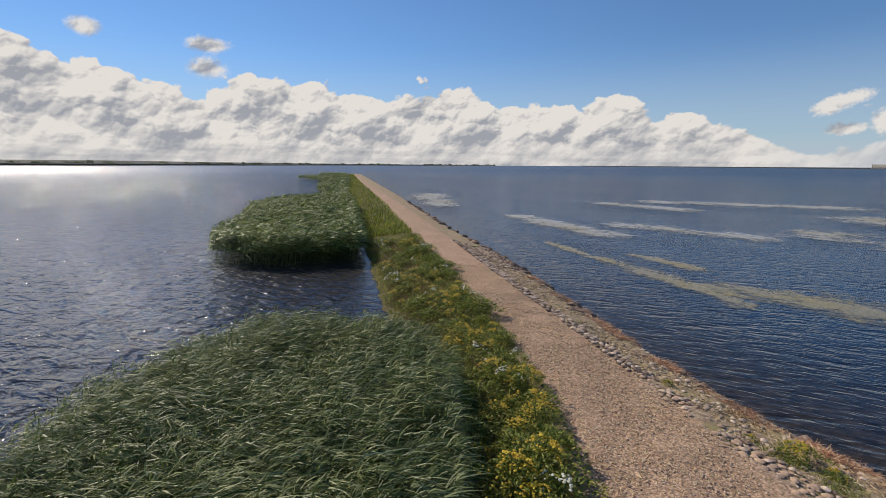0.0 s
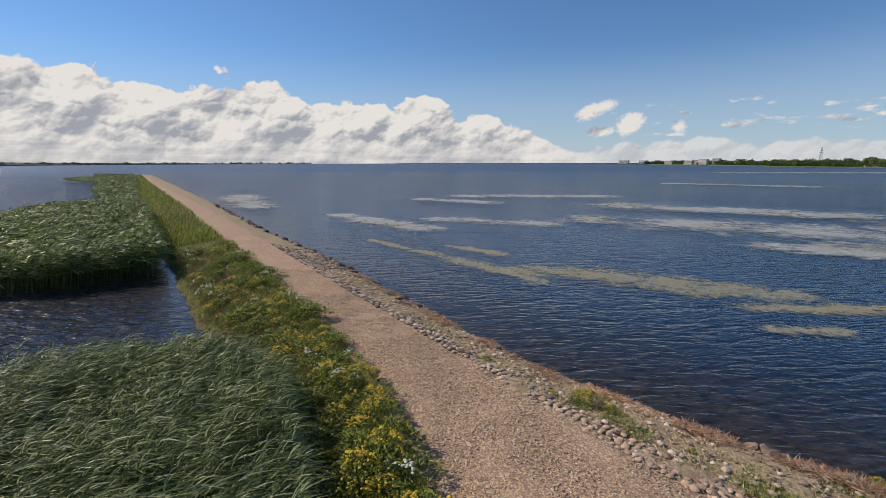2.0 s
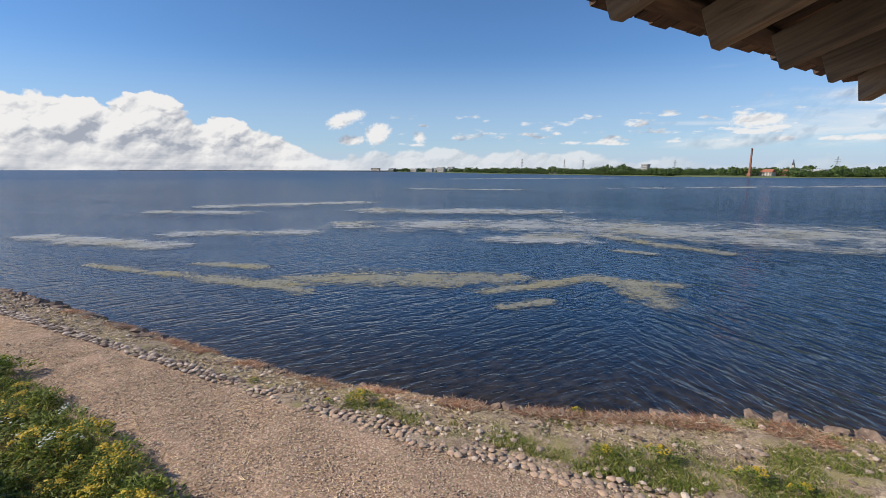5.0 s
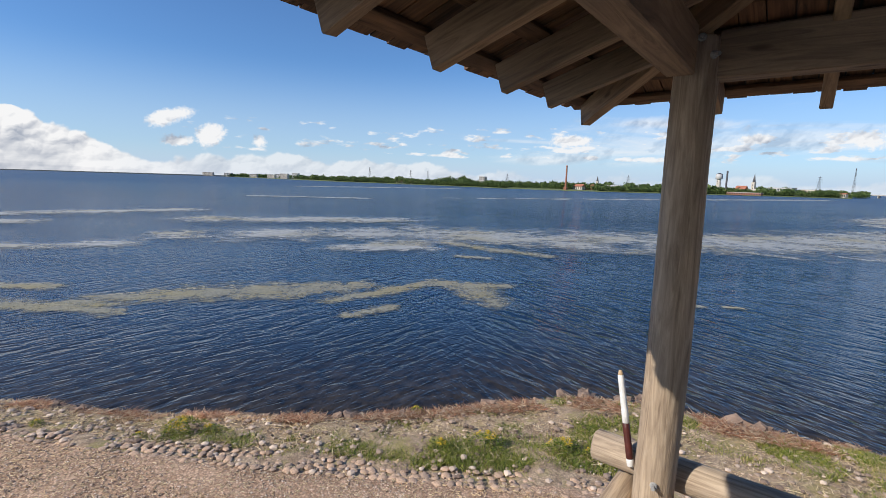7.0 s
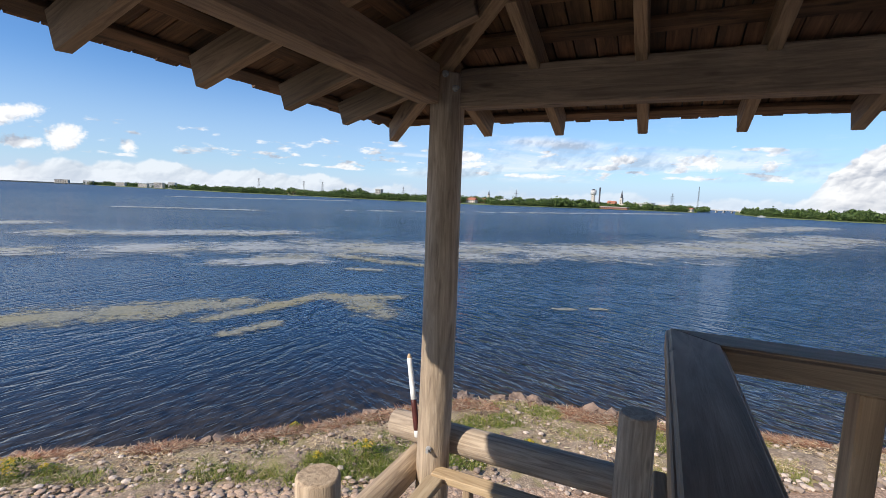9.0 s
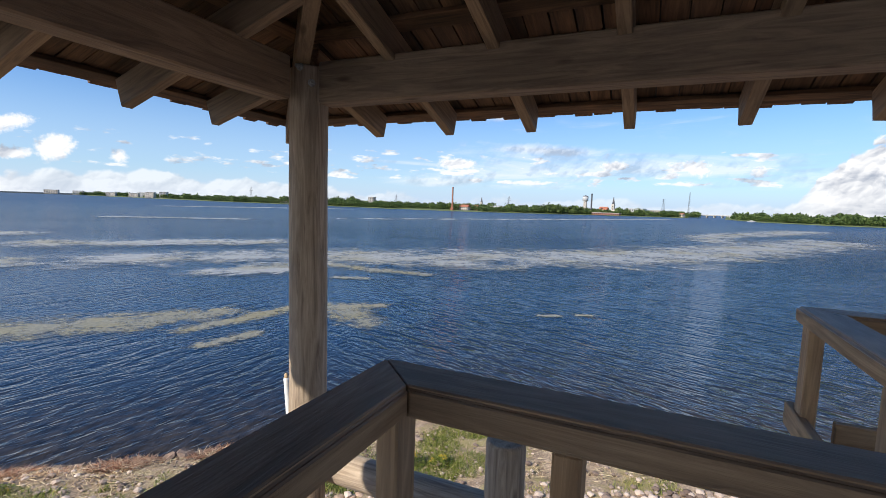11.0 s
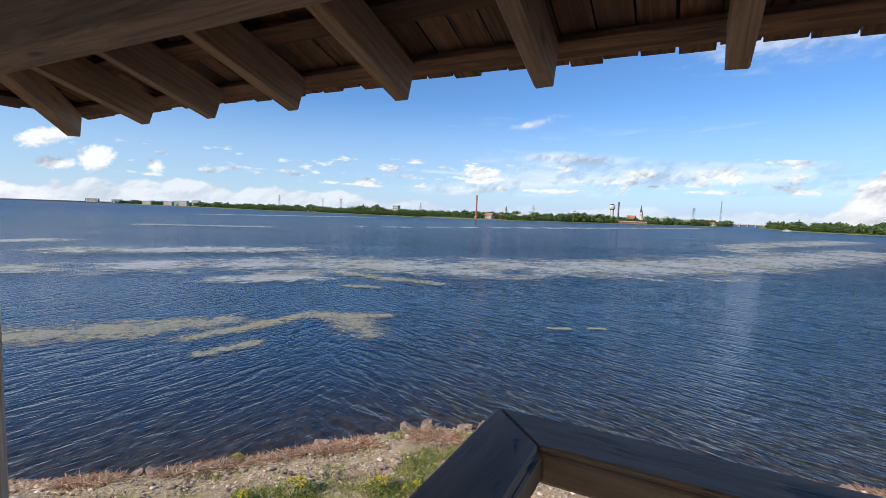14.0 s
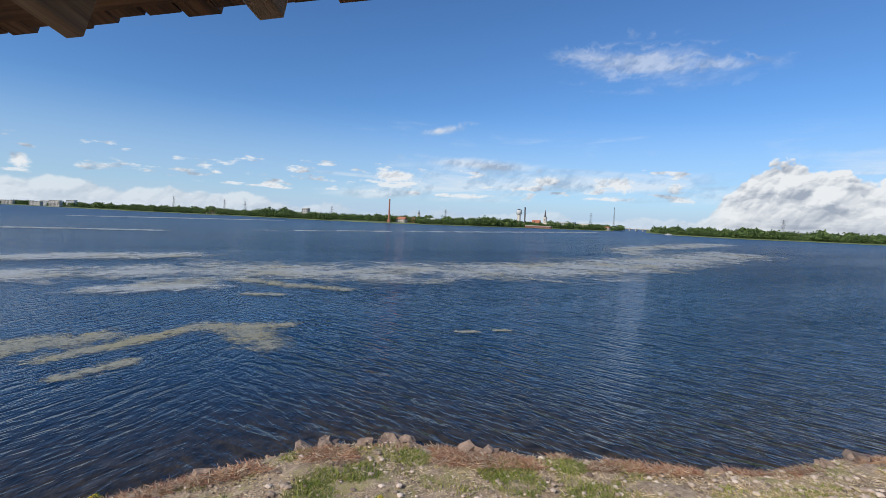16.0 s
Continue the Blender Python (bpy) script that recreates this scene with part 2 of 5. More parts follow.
    def random(self):
        return self.t.nodes.new("ShaderNodeObjectInfo").outputs["Random"]

    def island(self):
        return self.t.nodes.new("ShaderNodeNewGeometry").outputs["Random Per Island"]


def wood(name, light, dark, ring=16.0, stain=0.5, rough=0.82, scribble=0.0, relief=0.5):
    m = Nodes(name)
    v = m.coord("Object", (0.9, ring, ring), per_object=True)
    grain = m.noise(v, 2.2, 6.0, 0.65, 1.4)
    v2 = m.coord("Object", (1, 3, 3), per_object=True)
    blot = m.noise(v2, 1.3, 4.0, 0.6)
    c = m.mix(m.ramp(grain, [(0.32, 0.0), (0.62, 1.0)]), dark, light)
    c = m.mix(m.ramp(blot, [(0.35, stain), (0.62, 0.0)]), c, tuple(0.5 * x for x in dark))
    knot = m.voronoi(m.coord("Object", (1.0, 3.2, 3.2), per_object=True), 1.9)
    c = m.mix(m.ramp(knot, [(0.05, 0.75), (0.12, 0.0)]), c, tuple(0.35 * x for x in dark))
    tint = m.ramp(m.random(), [(0.0, (0.82, 0.84, 0.88)), (1.0, (1.12, 1.06, 0.98))])
    c = m.mix(1.0, c, tint, "MULTIPLY")
    if scribble:
        s = m.noise(m.coord("Object", (6, 26, 26), per_object=True), 1.0, 2.0, 0.5, 1.2)
        s2 = m.noise(m.coord("Object", (2.2, 4, 4), per_object=True), 1.0, 2.0)
        k = m.math("MULTIPLY", m.ramp(s, [(0.56, 0.0), (0.62, scribble)]), m.ramp(s2, [(0.52, 0.0), (0.60, 1.0)]))
        c = m.mix(k, c, (0.012, 0.012, 0.016))
    fine = m.noise(m.coord("Object", (3, 60, 60), per_object=True), 3.0, 3.0)
    h = m.math("ADD", grain, m.math("MULTIPLY", fine, 0.5))
    return m.done(c, rough, m.bump(h, relief, 0.006))


POST_WOOD = wood("weathered_log", (0.56, 0.45, 0.33), (0.25, 0.185, 0.13), 13.0, 0.3, relief=0.8)
BEAM_WOOD = wood("beam_wood", (0.38, 0.27, 0.175), (0.18, 0.12, 0.08), 12.0, 0.35)
RAIL_WOOD = wood("worn_rail_wood", (0.50, 0.375, 0.27), (0.26, 0.19, 0.135), 8.0, 0.8, 0.52, 0.95, 0.4)
RAIL_SIDE = wood("rail_post_wood", (0.54, 0.385, 0.235), (0.28, 0.19, 0.115), 12.0, 0.5)
PALE_WOOD = wood("pale_new_wood", (0.62, 0.47, 0.29), (0.42, 0.29, 0.16), 12.0, 0.1)
ROOF_WOOD = wood("roof_plank_wood", (0.27, 0.145, 0.075), (0.07, 0.042, 0.028), 12.0, 0.75)
DECK_WOOD = wood("deck_wood", (0.40, 0.36, 0.31), (0.22, 0.19, 0.16), 12.0, 0.4)


def plain(name, light, dark, scale=6.0, rough=0.8, bump=0.2):
    m = Nodes(name)
    n = m.noise(m.coord("Object"), scale, 5.0)
    return m.done(m.mix(m.ramp(n, [(0.3, 0.0), (0.7, 1.0)]), dark, light), rough, m.bump(n, bump, 0.01))


def leafy(name, stops, rough=0.55, through=0.35, patch=None):
    """Leaves whose colour differs from blade to blade, with some light coming through."""
    m = Nodes(name)
    c = m.ramp(m.island(), stops)
    v = m.noise(m.coord("Object"), 0.35, 3.0)
    c = m.mix(1.0, c, m.ramp(v, [(0.3, (0.72, 0.78, 0.75)), (0.7, (1.2, 1.15, 1.0))]), "MULTIPLY")
    m.done(c, rough, spec=0.35)
    tr = m.node("ShaderNodeBsdfTranslucent")
    m.link(c, tr.inputs["Color"])
    mx = m.node("ShaderNodeMixShader", Fac=through)
    m.link(m.b.outputs[0], mx.inputs[1])
    m.link(tr.outputs[0], mx.inputs[2])
    m.link(mx.outputs[0], m.t.nodes["Material Output"].inputs["Surface"])
    return m.mat


REED = leafy("reed_leaves", [(0.0, (0.035, 0.07, 0.016)), (0.4, (0.13, 0.18, 0.055)), (0.75, (0.28, 0.32, 0.14)), (1.0, (0.50, 0.52, 0.30))], 0.5, 0.3)
REED_FAR = leafy("far_reed_leaves", [(0.0, (0.03, 0.055, 0.012)), (0.4, (0.14, 0.20, 0.05)), (0.8, (0.30, 0.36, 0.12)), (1.0, (0.50, 0.54, 0.24))], 0.5, 0.2)
HERB = leafy("herb_leaves", [(0.0, (0.04, 0.08, 0.012)), (0.5, (0.19, 0.25, 0.035)), (1.0, (0.44, 0.42, 0.08))])
GRASS = leafy("grass_blades", [(0.0, (0.14, 0.19, 0.03)), (0.5, (0.30, 0.31, 0.075)), (1.0, (0.48, 0.41, 0.17))])
DRY = leafy("dry_grass", [(0.0, (0.14, 0.10, 0.05)), (0.6, (0.25, 0.18, 0.09)), (1.0, (0.34, 0.27, 0.14))])
STRAW = leafy("pale_straw", [(0.0, (0.34, 0.23, 0.13)), (0.5, (0.56, 0.42, 0.26)), (1.0, (0.74, 0.61, 0.42))], 0.6, 0.1)
RED = leafy("red_shore_plants", [(0.0, (0.24, 0.10, 0.06)), (0.4, (0.46, 0.23, 0.14)), (0.75, (0.60, 0.42, 0.29)), (1.0, (0.74, 0.60, 0.46))])
YELLOW = leafy("yellow_flowers", [(0.0, (0.55, 0.36, 0.02)), (1.0, (0.75, 0.55, 0.05))], 0.6, 0.2)
WHITE = leafy("white_flowers", [(0.0, (0.6, 0.6, 0.52)), (1.0, (0.85, 0.85, 0.78))], 0.6, 0.2)
TREE = leafy("tree_leaves", [(0.0, (0.04, 0.075, 0.022)), (0.6, (0.10, 0.16, 0.045)), (1.0, (0.19, 0.25, 0.08))], 0.6, 0.3)


def water_material():
    """Wind waves whose crests turn round the point of the shore; short ripples in the lee of the dike."""
    m = Nodes("lake_water")
    at = m.node("ShaderNodeAttribute")
    at.attribute_name = "shallow"
    sh = at.outputs["Fac"]
    deep = m.mix(m.ramp(m.noise(m.coord("Object", (0.02, 0.02, 0.02)), 1.0, 3.0), [(0.3, 0.0), (0.7, 1.0)]), (0.002, 0.016, 0.042), (0.004, 0.027, 0.066))
    bed = m.noise(m.coord("Object"), 1.6, 5.0, 0.65)
    bottom = m.mix(m.ramp(bed, [(0.35, 0.0), (0.65, 1.0)]), (0.012, 0.010, 0.007), (0.055, 0.042, 0.026))
    c = m.mix(m.ramp(sh, [(0.0, 0.0), (0.55, 0.35), (1.0, 1.0)]), deep, bottom)
    tc = m.t.nodes.new("ShaderNodeTexCoord")
    sep = m.t.nodes.new("ShaderNodeSeparateXYZ")
    m.link(tc.outputs["Object"], sep.inputs[0])
    x, y = sep.outputs[0], sep.outputs[1]
    north = m.ramp(m.math("ADD", m.math("MULTIPLY", m.math("ADD", y, m.math("MULTIPLY", x, -0.35)), 1 / 40), 0.5), [(0.38, 0.0), (0.62, 1.0)], "EASE")
    open_lake = m.ramp(m.math("ADD", m.math("MULTIPLY", m.math("ADD", x, m.math("MULTIPLY", y, 0.27)), 1 / 40), 0.5), [(0.47, 0.0), (0.56, 1.0)], "EASE")

    def train(turn, along, across, lean=0.5):
        """Long ridged crests; turn: degrees from x to the line of the crests."""
        n = m.noise(m.coord("Object", (along, across, 1), (0, 0, -turn)), 1.0, 2.0, 0.45, 0.25)
        ridge = m.math("SUBTRACT", 1.0, m.math("ABSOLUTE", m.math("MULTIPLY", m.math("SUBTRACT", n, 0.5), 3.2)))
        return m.math("ADD", m.math("MULTIPLY", n, 1.0 - lean), m.math("MULTIPLY", ridge, lean * 0.7))

    south_sea = m.math("ADD", m.math("MULTIPLY", train(60, 0.36, 1.25), 0.35), m.math("MULTIPLY", train(48, 0.9, 2.9), 0.135))
    north_sea = m.math("ADD", m.math("MULTIPLY", train(-12, 0.36, 1.25), 0.165), m.math("MULTIPLY", train(-26, 0.9, 2.9), 0.085))
    mixed = m.node("ShaderNodeMix")
    m.link(north, mixed.inputs[0])
    m.link(south_sea, mixed.inputs[2])
    m.link(north_sea, mixed.inputs[3])
    sea = mixed.outputs[0]
    chop = m.noise(m.coord("Object", (2.4, 5.0, 1), (0, 0, -30)), 1.0, 2.0, 0.55, 0.4)
    sea = m.math("ADD", sea, m.math("MULTIPLY", chop, 0.035))
    lee = m.math("ADD", m.math("MULTIPLY", m.noise(m.coord("Object", (0.6, 1.3, 1), (0, 0, 20)), 1.0, 2.0, 0.5, 0.4), 0.46), m.math("MULTIPLY", m.noise(m.coord("Object", (1.9, 3.2, 1), (0, 0, 8)), 1.0, 2.0, 0.5, 0.3), 0.13))
    shore = m.ramp(sh, [(0.6, 1.0), (1.0, 0.7)])
    whole = m.node("ShaderNodeMix")
    m.link(open_lake, whole.inputs[0])
    m.link(lee, whole.inputs[2])
    m.link(m.math("MULTIPLY", sea, shore), whole.inputs[3])
    h = whole.outputs[0]
    gusts = m.ramp(m.noise(m.coord("Object", (0.012, 0.055, 1), (0, 0, 56)), 1.0, 4.0, 0.6), [(0.36, 0.55), (0.60, 1.0)])
    nb = m.node("ShaderNodeBump", Distance=1.0)
    m.link(h, nb.inputs["Height"])
    m.link(gusts, nb.inputs["Strength"])
    gloss = m.node("ShaderNodeBsdfGlossy")
    # waves too small and far to tell apart spread the mirrored sky
    out = m.math("SQRT", m.math("ADD", m.math("MULTIPLY", x, x), m.math("MULTIPLY", y, y)))
    m.link(m.ramp(m.math("MULTIPLY", out, 1 / 600), [(0.12, 0.035), (0.4, 0.12), (1.0, 0.26)]), gloss.inputs["Roughness"])
    gloss.inputs["Color"].default_value = (0.95, 0.97, 1.0, 1)
    m.link(nb.outputs[0], gloss.inputs["Normal"])
    fr = m.node("ShaderNodeFresnel", IOR=1.33)
    m.link(nb.outputs[0], fr.inputs["Normal"])
    m.done(c, 0.9, nb.outputs[0], spec=0.0)
    mx = m.t.nodes.new("ShaderNodeMixShader")
    # a ruffled lake mirrors the sky less than a still one towards the horizon
    m.link(m.math("MINIMUM", fr.outputs[0], 0.345), mx.inputs[0])
    m.link(m.b.outputs[0], mx.inputs[1])
    dull = m.node("ShaderNodeBsdfGlossy", Roughness=0.36)
    m.link(nb.outputs[0], dull.inputs["Normal"])
    both = m.node("ShaderNodeMixShader")
    m.link(m.math("ADD", m.math("MULTIPLY", open_lake, 0.06), 0.08), both.inputs[0])
    m.link(gloss.outputs[0], both.inputs[1])
    m.link(dull.outputs[0], both.inputs[2])
    m.link(both.outputs[0], mx.inputs[2])
    m.link(mx.outputs[0], m.t.nodes["Material Output"].inputs["Surface"])
    return m.mat


def ground_material():
    """Gravel, soil and berm told apart by a zone value laid on the mesh."""
    m = Nodes("dike_ground")
    at = m.node("ShaderNodeAttribute")
    at.attribute_name = "zone"
    zone = at.outputs["Fac"]
    co = m.coord("Object")
    peb = m.voronoi(co, 17.0)
    pebc = m.voronoi(co, 17.0, "Color")
    big = m.noise(co, 0.55, 4.0, 0.6)
    mid = m.noise(co, 4.0, 4.0, 0.6)
    gravel = m.mix(m.ramp(pebc, [(0.15, 0.0), (0.85, 1.0)]), (0.37, 0.235, 0.15), (0.68, 0.48, 0.335))
    gravel = m.mix(m.ramp(peb, [(0.25, 0.0), (0.75, 0.65)]), gravel, (0.17, 0.12, 0.085))
    gravel = m.mix(1.0, gravel, m.ramp(big, [(0.3, (0.86, 0.84, 0.84)), (0.7, (1.1, 1.1, 1.08))]), "MULTIPLY")
    soil = m.mix(m.ramp(mid, [(0.3, 0.0), (0.7, 1.0)]), (0.06, 0.055, 0.02), (0.15, 0.12, 0.05))
    berm = m.mix(m.ramp(mid, [(0.35, 0.0), (0.65, 1.0)]), (0.33, 0.23, 0.145), (0.64, 0.48, 0.32))
    berm = m.mix(m.ramp(peb, [(0.2, 0.0), (0.7, 0.55)]), berm, (0.12, 0.095, 0.07))
    turf = m.ramp(m.noise(co, 0.9, 5.0, 0.65), [(0.50, 0.0), (0.62, 0.7)])
    berm = m.mix(turf, berm, (0.32, 0.28, 0.10))
    c = m.mix(m.ramp(zone, [(0.40, 0.0), (0.60, 1.0)]), soil, gravel)
    c = m.mix(m.math("GREATER_THAN", m.math("ADD", zone, m.math("MULTIPLY", m.math("SUBTRACT", mid, 0.5), 0.5)), 1.5), c, berm)
    h = m.math("ADD", m.math("MULTIPLY", peb, -0.6), mid)
    return m.done(c, 0.92, m.bump(h, 0.7, 0.03), spec=0.25)


def stone(name, light, dark, scale=5.0):
    m = Nodes(name)
    v = m.coord("Object", per_object=True)
    n = m.noise(v, scale, 6.0, 0.65)
    c = m.mix(m.ramp(n, [(0.3, 0.0), (0.7, 1.0)]), dark, light)
    c = m.mix(1.0, c, m.ramp(m.random(), [(0.0, (0.7, 0.7, 0.72)), (0.5, (1.0, 0.95, 0.9)), (1.0, (1.2, 1.12, 1.05))]), "MULTIPLY")
    sp = m.noise(v, scale * 6, 3.0)
    c = m.mix(m.ramp(sp, [(0.6, 0.0), (0.7, 0.4)]), c, (0.55, 0.52, 0.45))
    return m.done(c, 0.88, m.bump(n, 0.6, 0.03), spec=0.3)


WATER = water_material()
GROUND = ground_material()
COBBLE = stone("edging_stone", (0.60, 0.45, 0.33), (0.36, 0.25, 0.175))
ROCK = stone("shore_rock", (0.36, 0.265, 0.20), (0.12, 0.085, 0.065), 3.0)


# ---- mesh helpers ----
def mesh_of(name, verts, faces, mat, smooth=False):
    me = bpy.data.meshes.new(name)
    me.from_pydata([tuple(v) for v in verts] if not isinstance(verts, np.ndarray) else verts.tolist(), [], faces if isinstance(faces, list) else faces.tolist())
    me.materials.append(mat)
    if smooth:
        me.polygons.foreach_set("use_smooth", [True] * len(me.polygons))
    me.update()
    return me


def part(name, me, parent, m=None, label=""):
    ob = new(name, me)
    if parent is not None:
        ob.parent = parent
    if m is not None:
        ob.matrix_basis = m
    return tagged(ob, label)


def thing(name, label, category, m=None, group="", kind=""):
    ob = new(name)
    if m is not None:
        ob.matrix_world = m
    return tagged(ob, label, category, group, kind)


def box_mesh(name, x, y, z, mat, bevel=0.006, rough=0.0):
    """A board with its length along x, centred."""
    bm = bmesh.new()
    bmesh.ops.create_cube(bm, size=1.0)
    for v in bm.verts:
        v.co = Vector((v.co.x * x, v.co.y * y, v.co.z * z))
    if bevel:
        bmesh.ops.bevel(bm, geom=bm.edges[:], offset=min(bevel, 0.3 * min(x, y, z)), segments=1, affect="EDGES")
    if rough:
        for v in bm.verts:
            v.co += Vector([random.uniform(-rough, rough) for _ in range(3)])
    me = bpy.data.meshes.new(name)
    bm.to_mesh(me)
    bm.free()
    me.materials.append(mat)
    return me


def log_mesh(name, length, r0, r1, mat, seed=0, rings=14, sides=18, chamfer=0.012):
    """A round log along x from 0 to length, slightly crooked and tapered."""
    verts, faces = [], []
    xs = [0.0, chamfer] + [length * i / rings for i in range(1, rings)] + [length - chamfer, length]
    for i, x in enumerate(xs):
        r = r0 + (r1 - r0) * x / length
        if i in (0, len(xs) - 1):
            r -= chamfer
        wob = Vector((0, noise.noise((x * 0.7, seed, 1.3)), noise.noise((x * 0.7, seed, 7.1)))) * 0.012
        for k in range(sides):
            t = 2 * math.pi * k / sides
            rr = r * (1 + 0.035 * noise.noise((x * 0.8, math.cos(t) * 1.3 + seed, math.sin(t) * 1.3)))
            verts.append((x, wob.y + rr * math.cos(t), wob.z + rr * math.sin(t)))
    n = len(xs)
    for i in range(n - 1):
        for k in range(sides):
            a, b = i * sides + k, i * sides + (k + 1) % sides
            faces.append((a, a + sides, b + sides, b))
    faces.append(tuple(range(sides)))
    faces.append(tuple((n - 1) * sides + k for k in reversed(range(sides))))
    me = mesh_of(name, verts, faces, mat, True)
    me.polygons[len(faces) - 1].use_smooth = me.polygons[len(faces) - 2].use_smooth = False
    return me


def rock_mesh(name, mat, seed, squash=0.6, rough=0.35, div=2):
    bm = bmesh.new()
    bmesh.ops.create_icosphere(bm, subdivisions=div, radius=0.5)
    for v in bm.verts:
        d = v.co.normalized()
        k = 1 + rough * noise.noise(d * 1.4 + Vector((seed * 3.7, 0, 0))) + 0.4 * rough * noise.noise(d * 3.5 + Vector((0, seed * 1.9, 0)))
        v.co = d * 0.5 * k
        v.co.z *= squash
    me = bpy.data.meshes.new(name)
    bm.to_mesh(me)
    bm.free()
    me.materials.append(mat)
    return me


# ---- lie of the land: x of each line as it runs along y ----
def line(pts):
    ys, xs = [p[1] for p in pts], [p[0] for p in pts]
    order = np.argsort(ys)
    ys, xs = np.array(ys)[order], np.array(xs)[order]
    return lambda y: np.interp(y, ys, xs)


SHORE = line([(23, -60), (20.6, -22), (19.8, -17), (18.2, -13), (18.15, -10), (18.3, -6.7), (18.1, -3.6), (18.6, -0.6), (17.9, 1.8), (15.9, 4.2), (14.1, 6.3),
              (12.2, 9.0), (11.1, 11.4), (9.9, 13.6), (8.9, 16.2), (7.5, 20.6), (5.5, 28.7), (1.9, 43.0), (-3.5, 60), (-19.0, 116), (-66.9, 280), (-88, 352)])
EDGING = line([(20, -60), (16.9, -20), (15.3, -15), (13.8, -10), (12.5, -6), (11.3, -2), (10.44, 1.1), (9.8, 3.0), (8.6, 6.3), (7.6, 9.2), (6.5, 12.7), (4.7, 19.4),
               (2.0, 28.7), (-2.4, 44.8), (-12.5, 80), (-54.8, 218), (-92, 344)])
VERGE = line([(6, -60), (4.6, -12), (3.6, 2), (2.6, 8), (2.43, 9.8), (2.36, 12.8), (1.79, 17.3), (0.75, 22.6), (-1.85, 32.4), (-6.3, 46.8), (-17.5, 87.0), (-56.5, 218), (-93.5, 346)])
BANK = line([(-4, -60), (-4, -10), (-2.5, 4), (-1.6, 10), (-1.9, 16), (-3.6, 21), (-4.9, 25), (-7.6, 33.3), (-9.3, 39.4), (-13, 50), (-24, 87), (-62, 218), (-98, 346)])


def ground_height(x, y):
    b, v, ed, s = float(BANK(y)), float(VERGE(y)), float(EDGING(y)), float(SHORE(y))
    x0 = [b - 6, b, v - 1.4, v, 0.5 * (v + ed), ed, ed + 0.4, s - 1.3, s - 0.35, s, s + 5]
    z0 = [-1.2, 0.0, 0.78, 0.86, 0.93, 0.95, 0.86, 0.50, 0.22, 0.0, -1.4]
    if ed + 0.5 > s - 1.4:
        x0[6], x0[7] = ed + 0.2 * (s - ed), ed + 0.6 * (s - ed)
    return float(np.interp(x, x0, z0))


def build_ground():
    ys = np.concatenate([np.arange(-60, -24, 3.0), np.arange(-24, 34, 0.45), np.arange(34, 90, 1.2), np.arange(90, 352, 5.0)])
    us = np.linspace(0, 1, 15)
    verts, zones = [], []
    for y in ys:
        b, v, ed, s = (float(f(y)) for f in (BANK, VERGE, EDGING, SHORE))
        row = [(b - 6 + 6 * u, 0.0) for u in np.linspace(0, 1, 5)[:-1]] + [(b + (v - b) * u, 0.0) for u in us[:-1]] + [(v + (ed - v) * u, 1.0) for u in np.linspace(0, 1, 13)] \
            + [(ed + (s - ed) * u, 2.0) for u in us[1:]] + [(s + 5 * u, 2.0) for u in (0.2, 0.6, 1.0)]
        for x, zn in row:
            z = ground_height(x, y)
            k = 0.04 if zn == 1.0 else 0.13
            z += k * noise.fractal((x * 0.8, y * 0.8, zn), 0.9, 2.0, 4)
            wob = 0.22 * noise.noise((y * 0.5, x * 0.2, 3.0)) if 0 < zn else 0.25 * noise.noise((y * 0.6, 1.0, 9.0))
            verts.append((x + wob, y, z))
            zones.append(zn)
    n = len(row)
    faces = [(i * n + k, i * n + k + 1, (i + 1) * n + k + 1, (i + 1) * n + k) for i in range(len(ys) - 1) for k in range(n - 1)]
    me = mesh_of("ground", verts, faces, GROUND, True)
    me.attributes.new("zone", "FLOAT", "POINT").data.foreach_set("value", zones)
    tagged(new("ground", me), "long earth dike with a pale gravel track between two waters", "ground", kind="structure")


def build_water():
    """One sheet to the horizon; each point knows how near it lies to the stony shore."""
    near_y = list(np.arange(-40, 60, 1.5))
    ys = [-4500, -1500, -400, -120, -60] + near_y + [70, 90, 130, 200, 300, 400, 700, 1500, 4500]
    offs = [-6, -1, 0, 0.7, 1.5, 2.5, 4, 6, 9, 13, 20, 40, 120]
    verts, sh = [], []
    for y in ys:
        s = float(SHORE(y))
        xs = [-4500, -1500, -400, -150, -60 + min(s, 0)] + [s + o for o in offs] + [s + 400, s + 1500, 4600]
        for i, x in enumerate(xs):
            verts.append((x, y, 0.0))
            d = x - s
            sh.append(max(0.0, 1.0 - max(d, 0) / 15.0) ** 0.85 if d > -7 else 0.0)
    n = len(xs)
    faces = [(i * n + k, i * n + k + 1, (i + 1) * n + k + 1, (i + 1) * n + k) for i in range(len(ys) - 1) for k in range(n - 1)]
    me = mesh_of("water", verts, faces, WATER)
    me.attributes.new("shallow", "FLOAT", "POINT").data.foreach_set("value", sh)
    tagged(new("water", me), "wide blue rippled lake reaching the horizon", "water", kind="structure")


build_ground()
build_water()

# ---- the watch tower: p outward over the shore, q along the dike, turned by TURN ----
TURN = -12.4
TOWER = pose(0, 0, 0, 0, 0, TURN)
FLOOR_Z, EAVE_Z, PITCH = 6.85, 8.73, math.atan(0.325)
CP, CQ, HALF = 0.32, -2.23, 3.21


def at(p, q, z, rx=0, ry=0, rz=0):
    return pose(p, q, z, rx, ry, rz)


